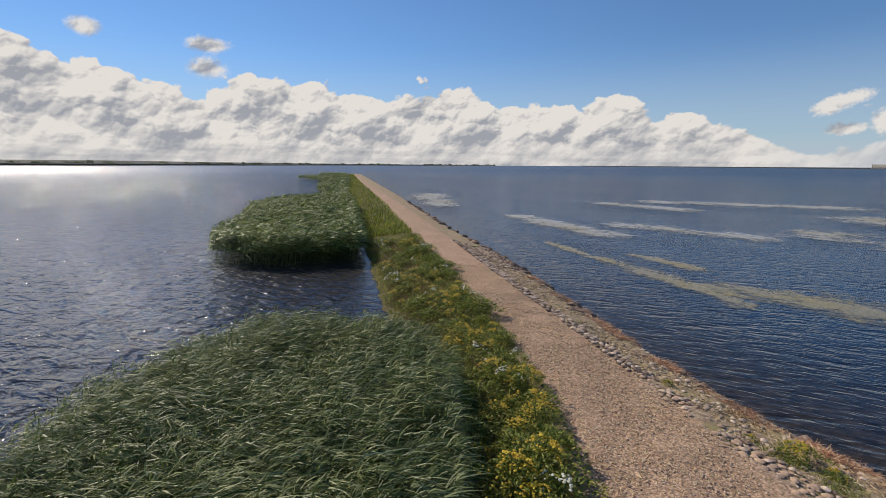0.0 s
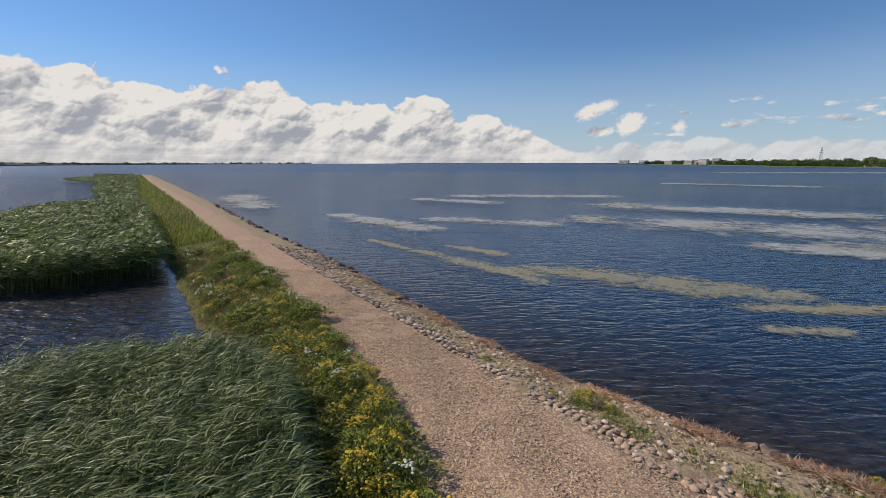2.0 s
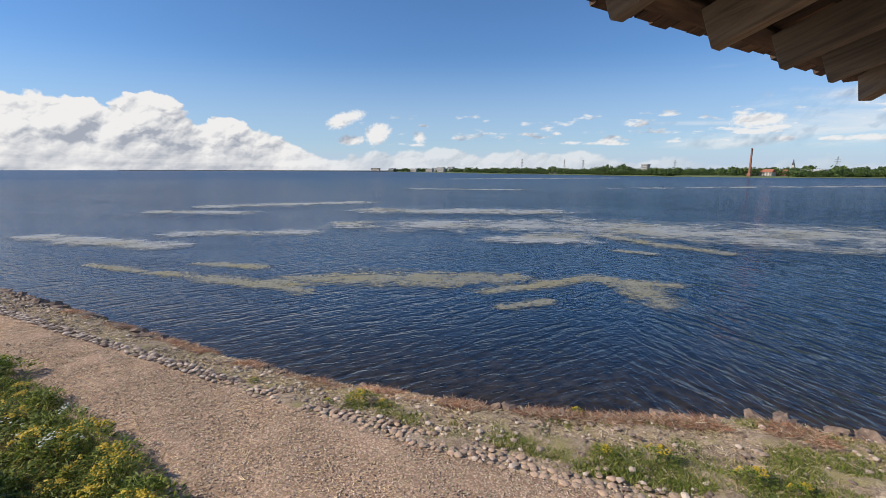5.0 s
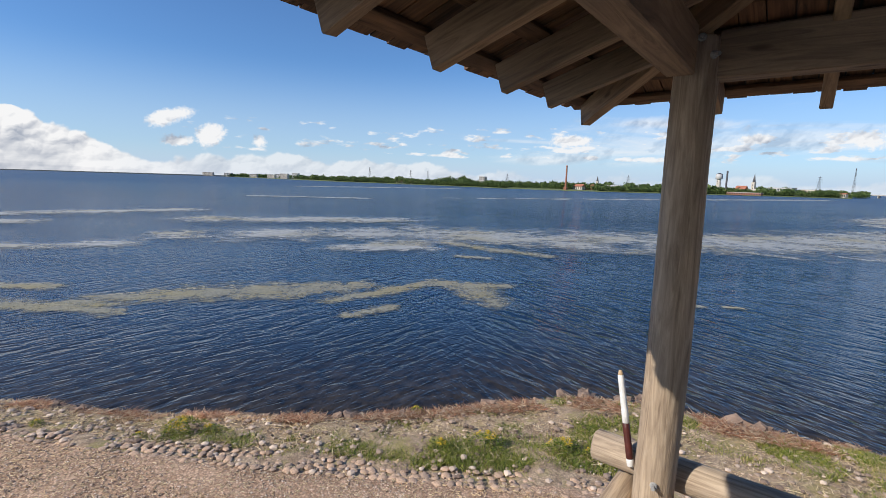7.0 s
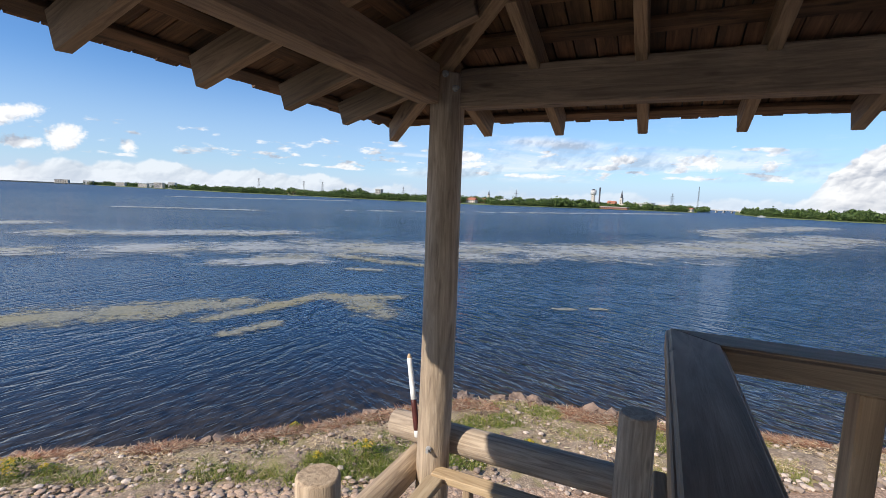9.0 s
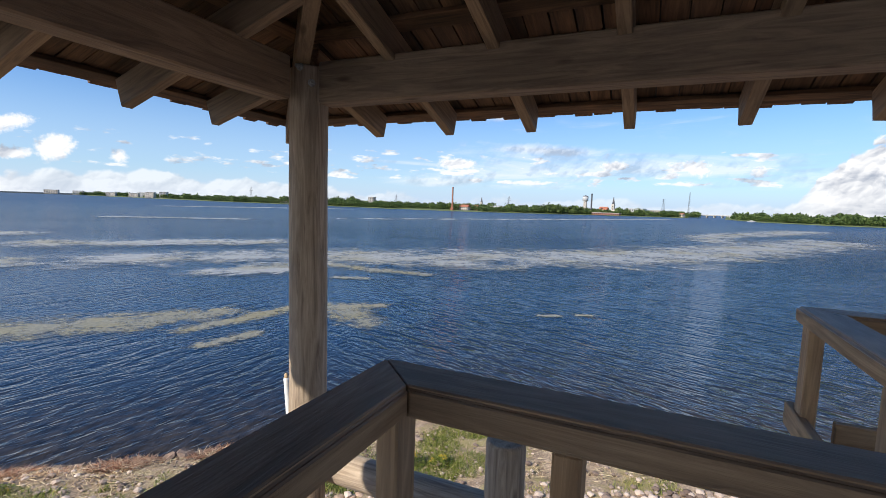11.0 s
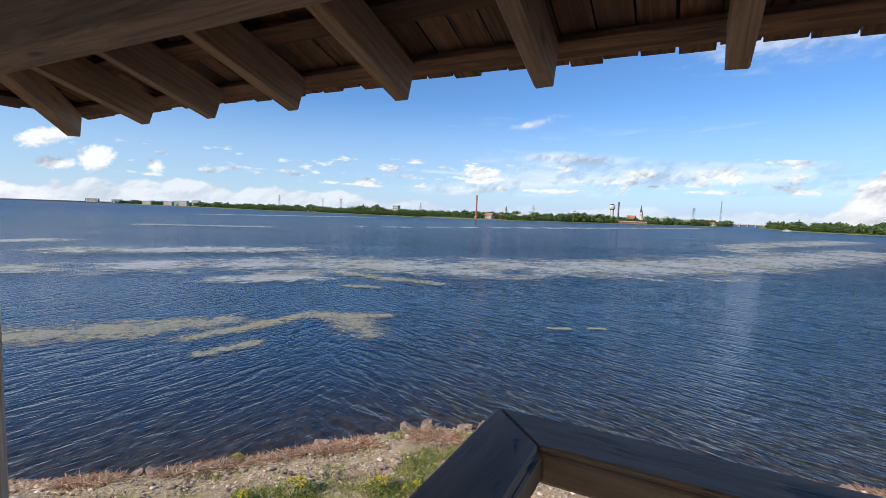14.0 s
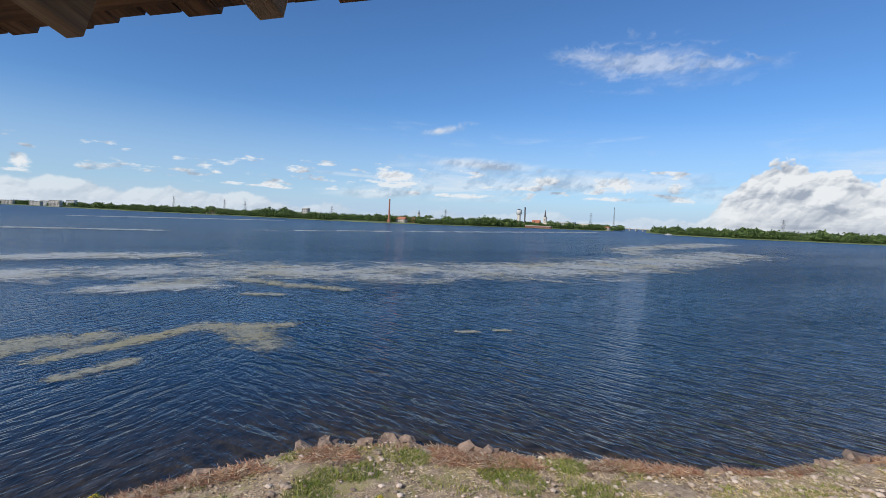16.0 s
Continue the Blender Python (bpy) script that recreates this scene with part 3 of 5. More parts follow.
def bolt(parent, p, q, z, facing):
    bm = bmesh.new()
    bmesh.ops.create_cone(bm, segments=10, radius1=0.021, radius2=0.017, depth=0.012, cap_ends=True)
    bmesh.ops.create_cone(bm, segments=6, radius1=0.012, radius2=0.011, depth=0.03, cap_ends=True, matrix=Matrix.Translation((0, 0, 0.015)))
    me = bpy.data.meshes.new("bolt")
    bm.to_mesh(me)
    bm.free()
    me.materials.append(STEEL)
    part("bolt", me, parent, at(p, q, z, 0, 90, facing), "grey steel bolt head")


STEEL = plain("galvanised_steel", (0.45, 0.45, 0.44), (0.22, 0.22, 0.22), 30.0, 0.5)
tower = thing("watch_tower", "open timber bird-watching tower with log posts and a plank roof", "tower", TOWER)


def build_frame():
    corners = [(2.77, 0.16), (2.69, -4.60), (-2.05, 0.14), (-2.05, -4.60)]
    for i, (p, q) in enumerate(corners):
        part("post", log_mesh("post", 8.5, 0.122, 0.106, POST_WOOD, i * 3.1), tower, at(p, q, 0.5, 0, -90, 0), "weathered grey-brown log post" if i == 0 else "")
    bolt(tower, 2.655, 0.13, 8.98, 187)
    bolt(tower, 2.69, 0.075, 8.90, 230)
    bolt(tower, 2.65, 0.14, 6.63, 187)
    beam_e = box_mesh("beam", 4.60, 0.13, 0.225, BEAM_WOOD, 0.008)
    for p in (2.80, -2.16):
        part("beam", beam_e, tower, at(p, CQ, 8.91, 0, 0, 90))
    beam_n = box_mesh("beam", 4.55, 0.13, 0.225, BEAM_WOOD, 0.008)
    for q in (0.20, -4.66):
        part("beam", beam_n, tower, at(CP, q, 8.908))
    # outer horizontal logs and the short log posts between them
    part("log_rail", log_mesh("log_rail", 5.6, 0.098, 0.104, POST_WOOD, 5.0), tower, at(2.93, 0.56, 6.60, 0, 0, -90), "thick round horizontal log")
    part("log_rail", log_mesh("log_rail", 5.2, 0.092, 0.10, POST_WOOD, 9.0), tower, at(3.0, 0.33, 6.40, 0, 0, 180))
    for i, (p, q) in enumerate(((1.63, 0.19), (2.80, -1.07), (2.80, -3.2), (0.0, 0.19))):
        if i == 3:
            continue
        part("short_post", log_mesh("short_post", 6.51 if i == 0 else 6.61, 0.115, 0.099, POST_WOOD, 11.0 + i), tower, at(p, q, 0.5, 0, -90, 0), "sawn-off log post with a mossy flat top")


def build_roof():
    roof = part("roof", None, tower, at(CP, CQ, EAVE_Z), "dark plank roof on rafters")
    slope, cosp = math.tan(PITCH), math.cos(PITCH)
    # rafters, by their place along each eave
    east = [2.23 - a for a in (-0.16, 0.383, 0.934, 1.503, 2.066, 2.614, 3.17, 3.72, 4.28)]
    north = [p - CP for p in (2.83, 2.27, 1.69, 1.11, 0.53, -0.05, -0.63, -1.2, -1.78, -2.36)]
    faces = ((0, east), (90, [-o for o in north]), (180, east), (270, north))
    for deg, offs in faces:
        turn = pose(0, 0, 0, 0, 0, deg)
        for o in offs:
            top = max(abs(o) + 0.06, 0.12)
            run = HALF - top
            if run < 0.3:
                continue
            ln = run / cosp
            me = box_mesh("rafter", ln, 0.062, 0.155, BEAM_WOOD, 0.004, 0.002)
            mid = Vector((HALF - run / 2, o, slope * run / 2))
            m = turn @ Matrix.Translation(mid) @ pose(0, 0, 0, 0, math.degrees(PITCH), 0) @ pose(0, 0, 0.0775)
            part("rafter", me, roof, m)
        # battens across the rafters
        d = HALF + 0.08
        while d > 0.35:
            w = 2 * d - 0.04
            me = box_mesh("batten", w, 0.10, 0.028, ROOF_WOOD, 0.003)
            m = turn @ Matrix.Translation((d, 0, slope * (HALF - d) + 0.155 / cosp + 0.014)) @ pose(0, 0, 0, 0, math.degrees(PITCH), 0) @ pose(0, 0, 0, 0, 0, 90)
            part("batten", me, roof, m)
            d -= 0.29
        # planks running up the slope
        w = 0.118
        o = -HALF - 0.2 + w / 2
        while o < HALF + 0.2:
            top = abs(o) - 0.02
            low = HALF + 0.21 + random.uniform(-0.02, 0.02)
            run = low - max(top, 0.0)
            if run > 0.06:
                me = box_mesh("roof_plank", run / cosp, w - random.uniform(0.004, 0.012), 0.026, ROOF_WOOD, 0.0)
                mid = Vector((low - run / 2, o, slope * (HALF - low + run / 2) + 0.155 / cosp + 0.046 + random.uniform(0, 0.006)))
                part("roof_plank", me, roof, turn @ Matrix.Translation(mid) @ pose(0, 0, 0, 0, math.degrees(PITCH), 0))
            o += w
        # tarred cover over the planks
        cover = [(HALF + 0.15, -HALF - 0.15, 0), (HALF + 0.15, HALF + 0.15, 0), (0, 0, 0)]
        vs = []
        for dz in (0.0, 0.03):
            for x, y, _ in cover:
                vs.append((x, y, slope * (HALF - x) + 0.155 / cosp + 0.085 + dz))
        me = mesh_of("roof_cover", vs, [(0, 2, 1), (3, 4, 5), (0, 1, 4, 3), (1, 2, 5, 4), (2, 0, 3, 5)], TAR)
        part("roof_cover", me, roof, turn)
    for deg in (45, 135, 225, 315):
        ln = (HALF + 0.04) * math.sqrt(2)
        rise = slope * HALF
        me = box_mesh("hip_rafter", math.hypot(ln, rise), 0.075, 0.16, BEAM_WOOD, 0.004)
        turn = pose(0, 0, 0, 0, 0, deg)
        ang = math.degrees(math.atan2(rise, ln))
        part("hip_rafter", me, roof, turn @ Matrix.Translation((ln / 2 + 0.02, 0, rise / 2 - 0.02)) @ pose(0, 0, 0, 0, ang, 0) @ pose(0, 0, 0.08))


TAR = plain("roof_tar", (0.06, 0.055, 0.05), (0.03, 0.03, 0.03), 9.0)


def build_deck():
    deck = tagged(new("floor"), "grey boarded upper deck of the tower", "floor", kind="structure")
    deck.matrix_world = TOWER
    o = -4.75
    while o < 0.95:
        full = o < -2.28
        p1 = 2.80 if full else 1.48 if o < -1.0 else 0.95
        me = box_mesh("deck_board", p1 + 2.1, 0.1345, 0.04, DECK_WOOD, 0.002)
        part("deck_board", me, deck, at((p1 - 2.1) / 2, o, FLOOR_Z - 0.02))
        o += 0.135
    for q in (-4.6, -3.4, -2.26, -1.1, 0.3):
        p1 = 2.78 if q < -2.2 else 1.46 if q < -1.0 else 0.93
        part("joist", box_mesh("joist", p1 + 2.0, 0.08, 0.18, BEAM_WOOD), deck, at((p1 - 2.0) / 2, q, FLOOR_Z - 0.135))
    lower = tagged(new("floor_lower"), "lower boarded landing of the tower", "floor", kind="structure")
    lower.matrix_world = TOWER
    o = -2.2
    while o < 0.05:
        part("deck_board", box_mesh("deck_board", 1.16, 0.128, 0.04, DECK_WOOD, 0.003), lower, at(2.08, o, 5.5))
        o += 0.135


def railing(name, label, boards, posts, bars, stout=0.085):
    """boards and bars: (p0, q0, p1, q1, z, width, thickness); posts: (p, q, z0, z1)."""
    th = thing(name, label, "railing", TOWER)
    for key, rows, mat in (("handrail", boards, RAIL_WOOD), ("lower_bar", bars, RAIL_SIDE)):
        for p0, q0, p1, q1, z, w, t in rows:
            ln = math.hypot(p1 - p0, q1 - q0)
            first = (p0, q0) == rows[0][:2]
            me = mitred(key, ln, w, t, mat, 0 if first else -1, 1 if first else 0) if key == "handrail" else box_mesh(key, ln, w, t, mat, 0.004)
            part(key, me, th, at((p0 + p1) / 2, (q0 + q1) / 2, z, 0, 0, math.degrees(math.atan2(q1 - q0, p1 - p0))))
    for p, q, z0, z1 in posts:
        part("rail_post", box_mesh("rail_post", z1 - z0, stout, 0.085, RAIL_SIDE, 0.005), th, at(p, q, (z0 + z1) / 2, 0, 90, 0))
    return th


def mitred(name, ln, w, t, mat, start=0, end=0):
    """A worn handrail board, its edges rounded, its sides in paler wood, its ends cut square (0) or slantwise."""
    bm = bmesh.new()
    bmesh.ops.create_cube(bm, size=1.0)
    for v in bm.verts:
        v.co = Vector((v.co.x * ln, v.co.y * w, v.co.z * t))
    bmesh.ops.bevel(bm, geom=[e for e in bm.edges if abs(e.verts[0].co.x - e.verts[1].co.x) > 0.1], offset=0.009, segments=2, affect="EDGES")
    bmesh.ops.bevel(bm, geom=[e for e in bm.edges if abs(abs(e.verts[0].co.x) - ln / 2) < 1e-4 and abs(abs(e.verts[1].co.x) - ln / 2) < 1e-4], offset=0.003, segments=1, affect="EDGES")
    for f in bm.faces:
        f.material_index = 0 if f.normal.z > 0.5 else 1
    for v in bm.verts:
        v.co.x += (end if v.co.x > 0 else start) * v.co.y - (0.0015 if v.co.x > 0 else -0.0015)
    me = bpy.data.meshes.new(name)
    bm.to_mesh(me)
    bm.free()
    me.materials.append(mat)
    me.materials.append(RAIL_SIDE)
    return me


def build_rails():
    z, w, t = 7.887, 0.130, 0.066
    railing("wooden_railing", "dark worn timber railing with scribbles on its handrail",
            [(0.62, -1.195, 1.44, -1.195, z, w, t), (1.44, -1.195, 1.44, -2.09, z, w, t)],
            [(1.44, -1.20, FLOOR_Z, z - 0.033), (1.43, -1.555, FLOOR_Z, z - 0.033), (0.70, -1.195, FLOOR_Z, z - 0.033)],
            [(0.70, -1.15, 1.5, -1.15, 7.45, 0.035, 0.095), (1.485, -1.2, 1.485, -2.08, 7.45, 0.035, 0.095)], 0.05)
    railing("wooden_railing", "dark worn timber railing round the deck's outer corner",
            [(1.64, -2.262, 2.765, -2.262, z, w, t), (2.765, -2.262, 2.765, -4.5, z, w, t)],
            [(2.755, -2.24, FLOOR_Z, z - 0.033), (2.06, -2.235, FLOOR_Z, z - 0.033), (2.755, -3.0, FLOOR_Z, z - 0.033), (2.755, -3.8, FLOOR_Z, z - 0.033), (1.70, -2.27, FLOOR_Z, z - 0.033)],
            [(1.66, -2.22, 2.88, -2.22, 7.47, 0.035, 0.095), (2.72, -2.32, 2.72, -4.4, 7.47, 0.035, 0.095)], 0.05)
    low = thing("landing_railing", "pale new timber railing of the lower landing", "railing", TOWER)
    for p0, q0, p1, q1 in ((2.60, 0.06, 1.45, 0.06), (2.67, 0.10, 2.67, -1.6)):
        ln = math.hypot(p1 - p0, q1 - q0)
        part("handrail", box_mesh("handrail", ln, 0.105, 0.05, PALE_WOOD, 0.005), low, at((p0 + p1) / 2, (q0 + q1) / 2, 6.475, 0, 0, math.degrees(math.atan2(q1 - q0, p1 - p0))))
    for p, q in ((2.67, -0.14), (2.67, -1.5), (1.5, 0.06)):
        part("rail_post", box_mesh("rail_post", 0.93, 0.045, 0.085, RAIL_SIDE, 0.004), low, at(p, q, 5.985, 0, 90, 0))


def build_pole():
    """The red and white marker stick tied to the post."""
    a, b = Vector((2.807, -0.305, 6.60)), Vector((2.907, -0.199, 7.13))
    d = b - a
    m = Matrix.Translation(a) @ d.to_track_quat("X", "Z").to_matrix().to_4x4()
    st = thing("marker_stick", "thin pointed marker stick, white above and dark red below", "stick", m)
    part("white_end", log_mesh("white_end", d.length * 0.52, 0.020, 0.018, WHITE_PAINT, 2.0, 6, 10, 0.004), st, pose(d.length * 0.46, 0, 0))
    part("tip", log_mesh("tip", 0.03, 0.018, 0.008, PALE_WOOD, 2.0, 2, 10, 0.002), st, pose(d.length * 0.98, 0, 0))
    part("red_end", log_mesh("red_end", d.length * 0.38, 0.021, 0.020, RED_PAINT, 2.0, 6, 10, 0.004), st, pose(d.length * 0.08, 0, 0))
    part("foot", log_mesh("foot", d.length * 0.08, 0.020, 0.021, WHITE_PAINT, 2.0, 2, 10, 0.003), st)


WHITE_PAINT = plain("white_paint", (0.82, 0.82, 0.80), (0.6, 0.6, 0.58), 20.0, 0.5)
RED_PAINT = plain("dark_red_paint", (0.10, 0.02, 0.015), (0.05, 0.012, 0.01), 20.0, 0.5)
build_frame()
build_roof()
build_deck()
build_rails()
build_pole()

# ---- plants ----
rng = np.random.default_rng(7)


def inside(poly, pts):
    px, py = np.array([p[0] for p in poly]), np.array([p[1] for p in poly])
    res = np.zeros(len(pts), bool)
    j = len(poly) - 1
    for i in range(len(poly)):
        c = ((py[i] > pts[:, 1]) != (py[j] > pts[:, 1])) & (pts[:, 0] < (px[j] - px[i]) * (pts[:, 1] - py[i]) / (py[j] - py[i] + 1e-12) + px[i])
        res ^= c
        j = i
    return res


def scatter(poly, n):
    lo = np.min(poly, axis=0)
    hi = np.max(poly, axis=0)
    pts = rng.uniform(lo, hi, (int(n * 2.5), 2))
    return pts[inside(poly, pts)][:n]


def blades(base, direction, length, width, droop, wind=(0, 0), segs=3):
    """Arrays of bent tapering leaves: base (n,3), direction (n,3), per-leaf length, width and droop."""
    n = len(base)
    side = np.cross(direction, np.array([0, 0, 1.0]))
    side /= np.linalg.norm(side, axis=1, keepdims=True) + 1e-9
    roll = rng.uniform(-0.9, 0.9, (n, 1))
    side = side * np.cos(roll) + np.cross(direction, side) * np.sin(roll)
    w3 = np.array([wind[0], wind[1], 0.0])
    rows = []
    for i in range(segs + 1):
        t = i / segs
        c = base + direction * (length * t)[:, None] + w3 * (length * t * t)[:, None] - np.array([0, 0, 1.0]) * (droop * length * t * t)[:, None]
        ww = (width * (1 - t) ** 0.7 * (0.45 + 0.55 * min(1, 4 * t + 0.3)))[:, None]
        if i < segs:
            rows += [c - side * ww / 2, c + side * ww / 2]
        else:
            rows += [c]
    k = len(rows)
    verts = np.stack(rows, axis=1).reshape(-1, 3)
    off = (np.arange(n) * k)[:, None]
    quads = [np.array([2 * i, 2 * i + 1, 2 * i + 3, 2 * i + 2]) for i in range(segs - 1)]
    faces = []
    for qd in quads:
        faces += (off + qd).tolist()
    faces += (off + np.array([2 * segs - 2, 2 * segs - 1, 2 * segs])).tolist()
    return verts, faces


def joined(groups):
    vs, fs, n = [], [], 0
    for v, f in groups:
        vs.append(v)
        fs += [[i + n for i in q] for q in f]
        n += len(v)
    return np.concatenate(vs), fs


WIND = np.array([0.86, 0.30])     # reeds lean this way


def reed_bed(name, label, poly, n, height, leaves, leaf, mat, segs=3, z0=0.0, wide=1.0):
    pts = scatter(np.array(poly), n)
    n = len(pts)
    lump = np.array([noise.noise((p[0] * 0.28, p[1] * 0.28, 2.0)) + 0.5 * noise.noise((p[0] * 0.9, p[1] * 0.9, 5.0)) for p in pts])
    h = height * (1 + 0.16 * lump + rng.normal(0, 0.06, n))
    gust = np.array([noise.noise((p[0] * 0.5 + 9, p[1] * 0.5, 1.0)) for p in pts])
    lean = 0.16 + 0.10 * gust
    groups = []
    # stalks
    tip = np.stack([WIND[0] * lean * h, WIND[1] * lean * h, h], axis=1)
    base = np.column_stack([pts, np.full(n, z0 - 0.1)])
    dirs = tip / np.linalg.norm(tip, axis=1, keepdims=True)
    groups.append(blades(base, dirs, np.linalg.norm(tip, axis=1), np.full(n, 0.018), np.zeros(n), segs=2))
    for k in range(leaves):
        t = rng.uniform(0.42, 1.0, n)
        b = base + tip * t[:, None]
        a = rng.uniform(0, 2 * math.pi, n)
        d = np.stack([np.cos(a) * 0.6 + WIND[0] * (0.7 + 0.5 * gust), np.sin(a) * 0.6 + WIND[1] * (0.7 + 0.5 * gust), rng.uniform(0.0, 0.9, n)], axis=1)
        d /= np.linalg.norm(d, axis=1, keepdims=True)
        ln = leaf * rng.uniform(0.6, 1.25, n)
        groups.append(blades(b, d, ln, 0.032 * wide * rng.uniform(0.7, 1.4, n) * leaf / 0.5, rng.uniform(0.3, 0.8, n), WIND * 0.4, segs))
    v, f = joined(groups)
    return tagged(new(name, mesh_of(name, v, f, mat)), label, "reeds", kind="stuff")


NEAR_REEDS = [(-0.9, 3.5), (-0.55, 9.2), (-0.9, 12.8), (-1.4, 15.4), (-2.6, 17.4), (-4.5, 18.6), (-7.2, 18.6), (-9.3, 17.3), (-10.6, 14.6), (-11.2, 11.6), (-10.9, 9.2), (-12.2, 6.5), (-11, 3.5)]
reed_bed("reed_bed", "dense wind-blown green reeds standing in the water", NEAR_REEDS, 7500, 2.25, 10, 0.56, REED)
MID_REEDS = [(-10.2, 38.8), (-12.0, 37.2), (-17.0, 35.2), (-21.0, 36.2), (-23.2, 37.8), (-24.8, 41), (-28, 52), (-34.5, 68), (-36, 78), (-33, 88), (-29, 92), (-24, 86), (-17, 62), (-12.5, 47)]
reed_bed("reed_bed", "broad bank of green reeds beside the dike", MID_REEDS, 15000, 2.55, 6, 0.75, REED_FAR, 2, wide=2.6)
FAR_REEDS = [(-25, 88), (-33, 92), (-36, 108), (-46, 130), (-58, 165), (-66, 196), (-76, 215), (-100, 250), (-96, 268), (-80, 262), (-86, 290), (-112, 325), (-118, 340), (-98, 342), (-72, 258), (-58, 205)]
reed_bed("reed_bed", "far fringe of reeds along the dike", FAR_REEDS, 9000, 2.1, 4, 1.2, REED_FAR, 2, wide=3.0)


def ground_pts(pts):
    return np.column_stack([pts, [ground_height(x, y) for x, y in pts]])


def turf(name, label, pts, height, width, mat, lean=0.35, segs=2, category="grass"):
    b = ground_pts(pts) - np.array([0, 0, 0.04])
    n = len(b)
    a = rng.uniform(0, 2 * math.pi, n)
    d = np.stack([np.cos(a) * lean + 0.12, np.sin(a) * lean, np.ones(n)], axis=1)
    d /= np.linalg.norm(d, axis=1, keepdims=True)
    v, f = blades(b, d, height * rng.uniform(0.5, 1.3, n), width * rng.uniform(0.6, 1.4, n), rng.uniform(0.1, 0.5, n), (0.1, 0.03), segs)
    return tagged(new(name, mesh_of(name, v, f, mat)), label, category, kind="stuff")


def strip(y0, y1, n, u0, u1, left=BANK, right=VERGE, power=1.0):
    y = y0 + (y1 - y0) * rng.uniform(0, 1, n) ** power
    u = rng.uniform(u0, u1, n)
    return np.column_stack([left(y) + (right(y) - left(y)) * u, y])


turf("verge_grass", "rough green and brown grass on the dike's verge", strip(4, 60, 40000, 0.0, 1.0, power=1.7), 0.5, 0.024, GRASS)
turf("verge_grass", "tall dry brown grass between reeds and herbs", strip(5, 45, 17000, 0.1, 0.55, power=2.0), 0.8, 0.022, DRY)
turf("verge_grass", "far green strip of grass along the dike", strip(50, 345, 16000, 0.0, 1.0, power=1.6), 0.7, 0.10, HERB)


def herb_mesh(name, mat, n, radius, height, leaf, seed):
    """A mound of many small leaves on stems."""
    r = np.random.default_rng(seed)
    u = r.uniform(0, 1, n) ** 0.5 * radius
    a = r.uniform(0, 2 * math.pi, n)
    lump = 1 + 0.35 * np.sin(2 * a + seed) + 0.3 * np.sin(5 * a + 2 * seed)
    x, y = u * np.cos(a) * lump, u * np.sin(a) * lump
    z = height * (1 - (u / radius) ** 2 * 0.6) * r.uniform(0.25, 1.0, n) ** 0.6
    b = np.stack([x, y, z], axis=1)
    d = np.stack([np.cos(a) + r.normal(0, 0.7, n), np.sin(a) + r.normal(0, 0.7, n), r.uniform(0.1, 1.0, n)], axis=1)
    d /= np.linalg.norm(d, axis=1, keepdims=True)
    v, f = blades(b, d, leaf * r.uniform(0.6, 1.4, n), leaf * 0.38 * r.uniform(0.7, 1.3, n), r.uniform(0, 0.5, n), segs=2)
    return mesh_of(name, v, f, mat)


def flower_mesh(name, mat, n, radius, height, size, seed, spread=0.9):
    """Small many-sided flower heads at the tips of the stems, in loose bunches."""
    r = np.random.default_rng(seed)
    verts, faces = [], []
    centres = r.normal(0, 0.5 * radius * spread, (max(4, n // 9), 2))
    for i in range(n):
        c = centres[r.integers(len(centres))] + r.normal(0, 0.10 * radius, 2)
        d = min(1.0, math.hypot(*c) / radius)
        z = height * (1.05 - 0.55 * d * d) * r.uniform(0.88, 1.1)
        s = size * r.uniform(0.6, 1.3)
        k = len(verts)
        tx, ty = r.normal(0, 0.25, 2)
        for j in range(6):
            t = j * math.pi / 3
            ox, oy = s * math.cos(t), s * math.sin(t)
            verts.append((c[0] + ox, c[1] + oy, z + ox * tx + oy * ty))
        verts.append((c[0], c[1], z + s * 0.5))
        faces += [(k + j, k + (j + 1) % 6, k + 6) for j in range(6)]
    return mesh_of(name, verts, faces, mat)


def plant(name, label, radius, height, leaf, n, fl=None, nf=0, fs=0.03, leafmat=HERB, seed=1):
    th = thing(name, label, "plant")
    part("leaves", herb_mesh("leaves", leafmat, n, radius, height, leaf, seed), th)
    if fl is not None:
        tagged(part("blossom", flower_mesh("blossom", fl, nf, radius, height, fs, seed + 50), th), kind="stuff")
    return th


PLANTS = [
    (plant("yellow_flower_bush", "leafy green bush thick with small yellow flowers", 0.75, 0.8, 0.13, 900, YELLOW, 170, 0.032, seed=1), 24),
    (plant("yellow_flower_bush", "low herb clump with scattered yellow flower heads", 0.6, 0.6, 0.12, 600, YELLOW, 70, 0.032, seed=2), 34),
    (plant("green_herb_bush", "rounded dense green bush on the verge", 0.7, 0.75, 0.15, 900, seed=3), 44),
    (plant("white_flower_plant", "tall herb with flat white flower heads", 0.6, 0.85, 0.12, 500, WHITE, 34, 0.036, seed=4), 18),
]


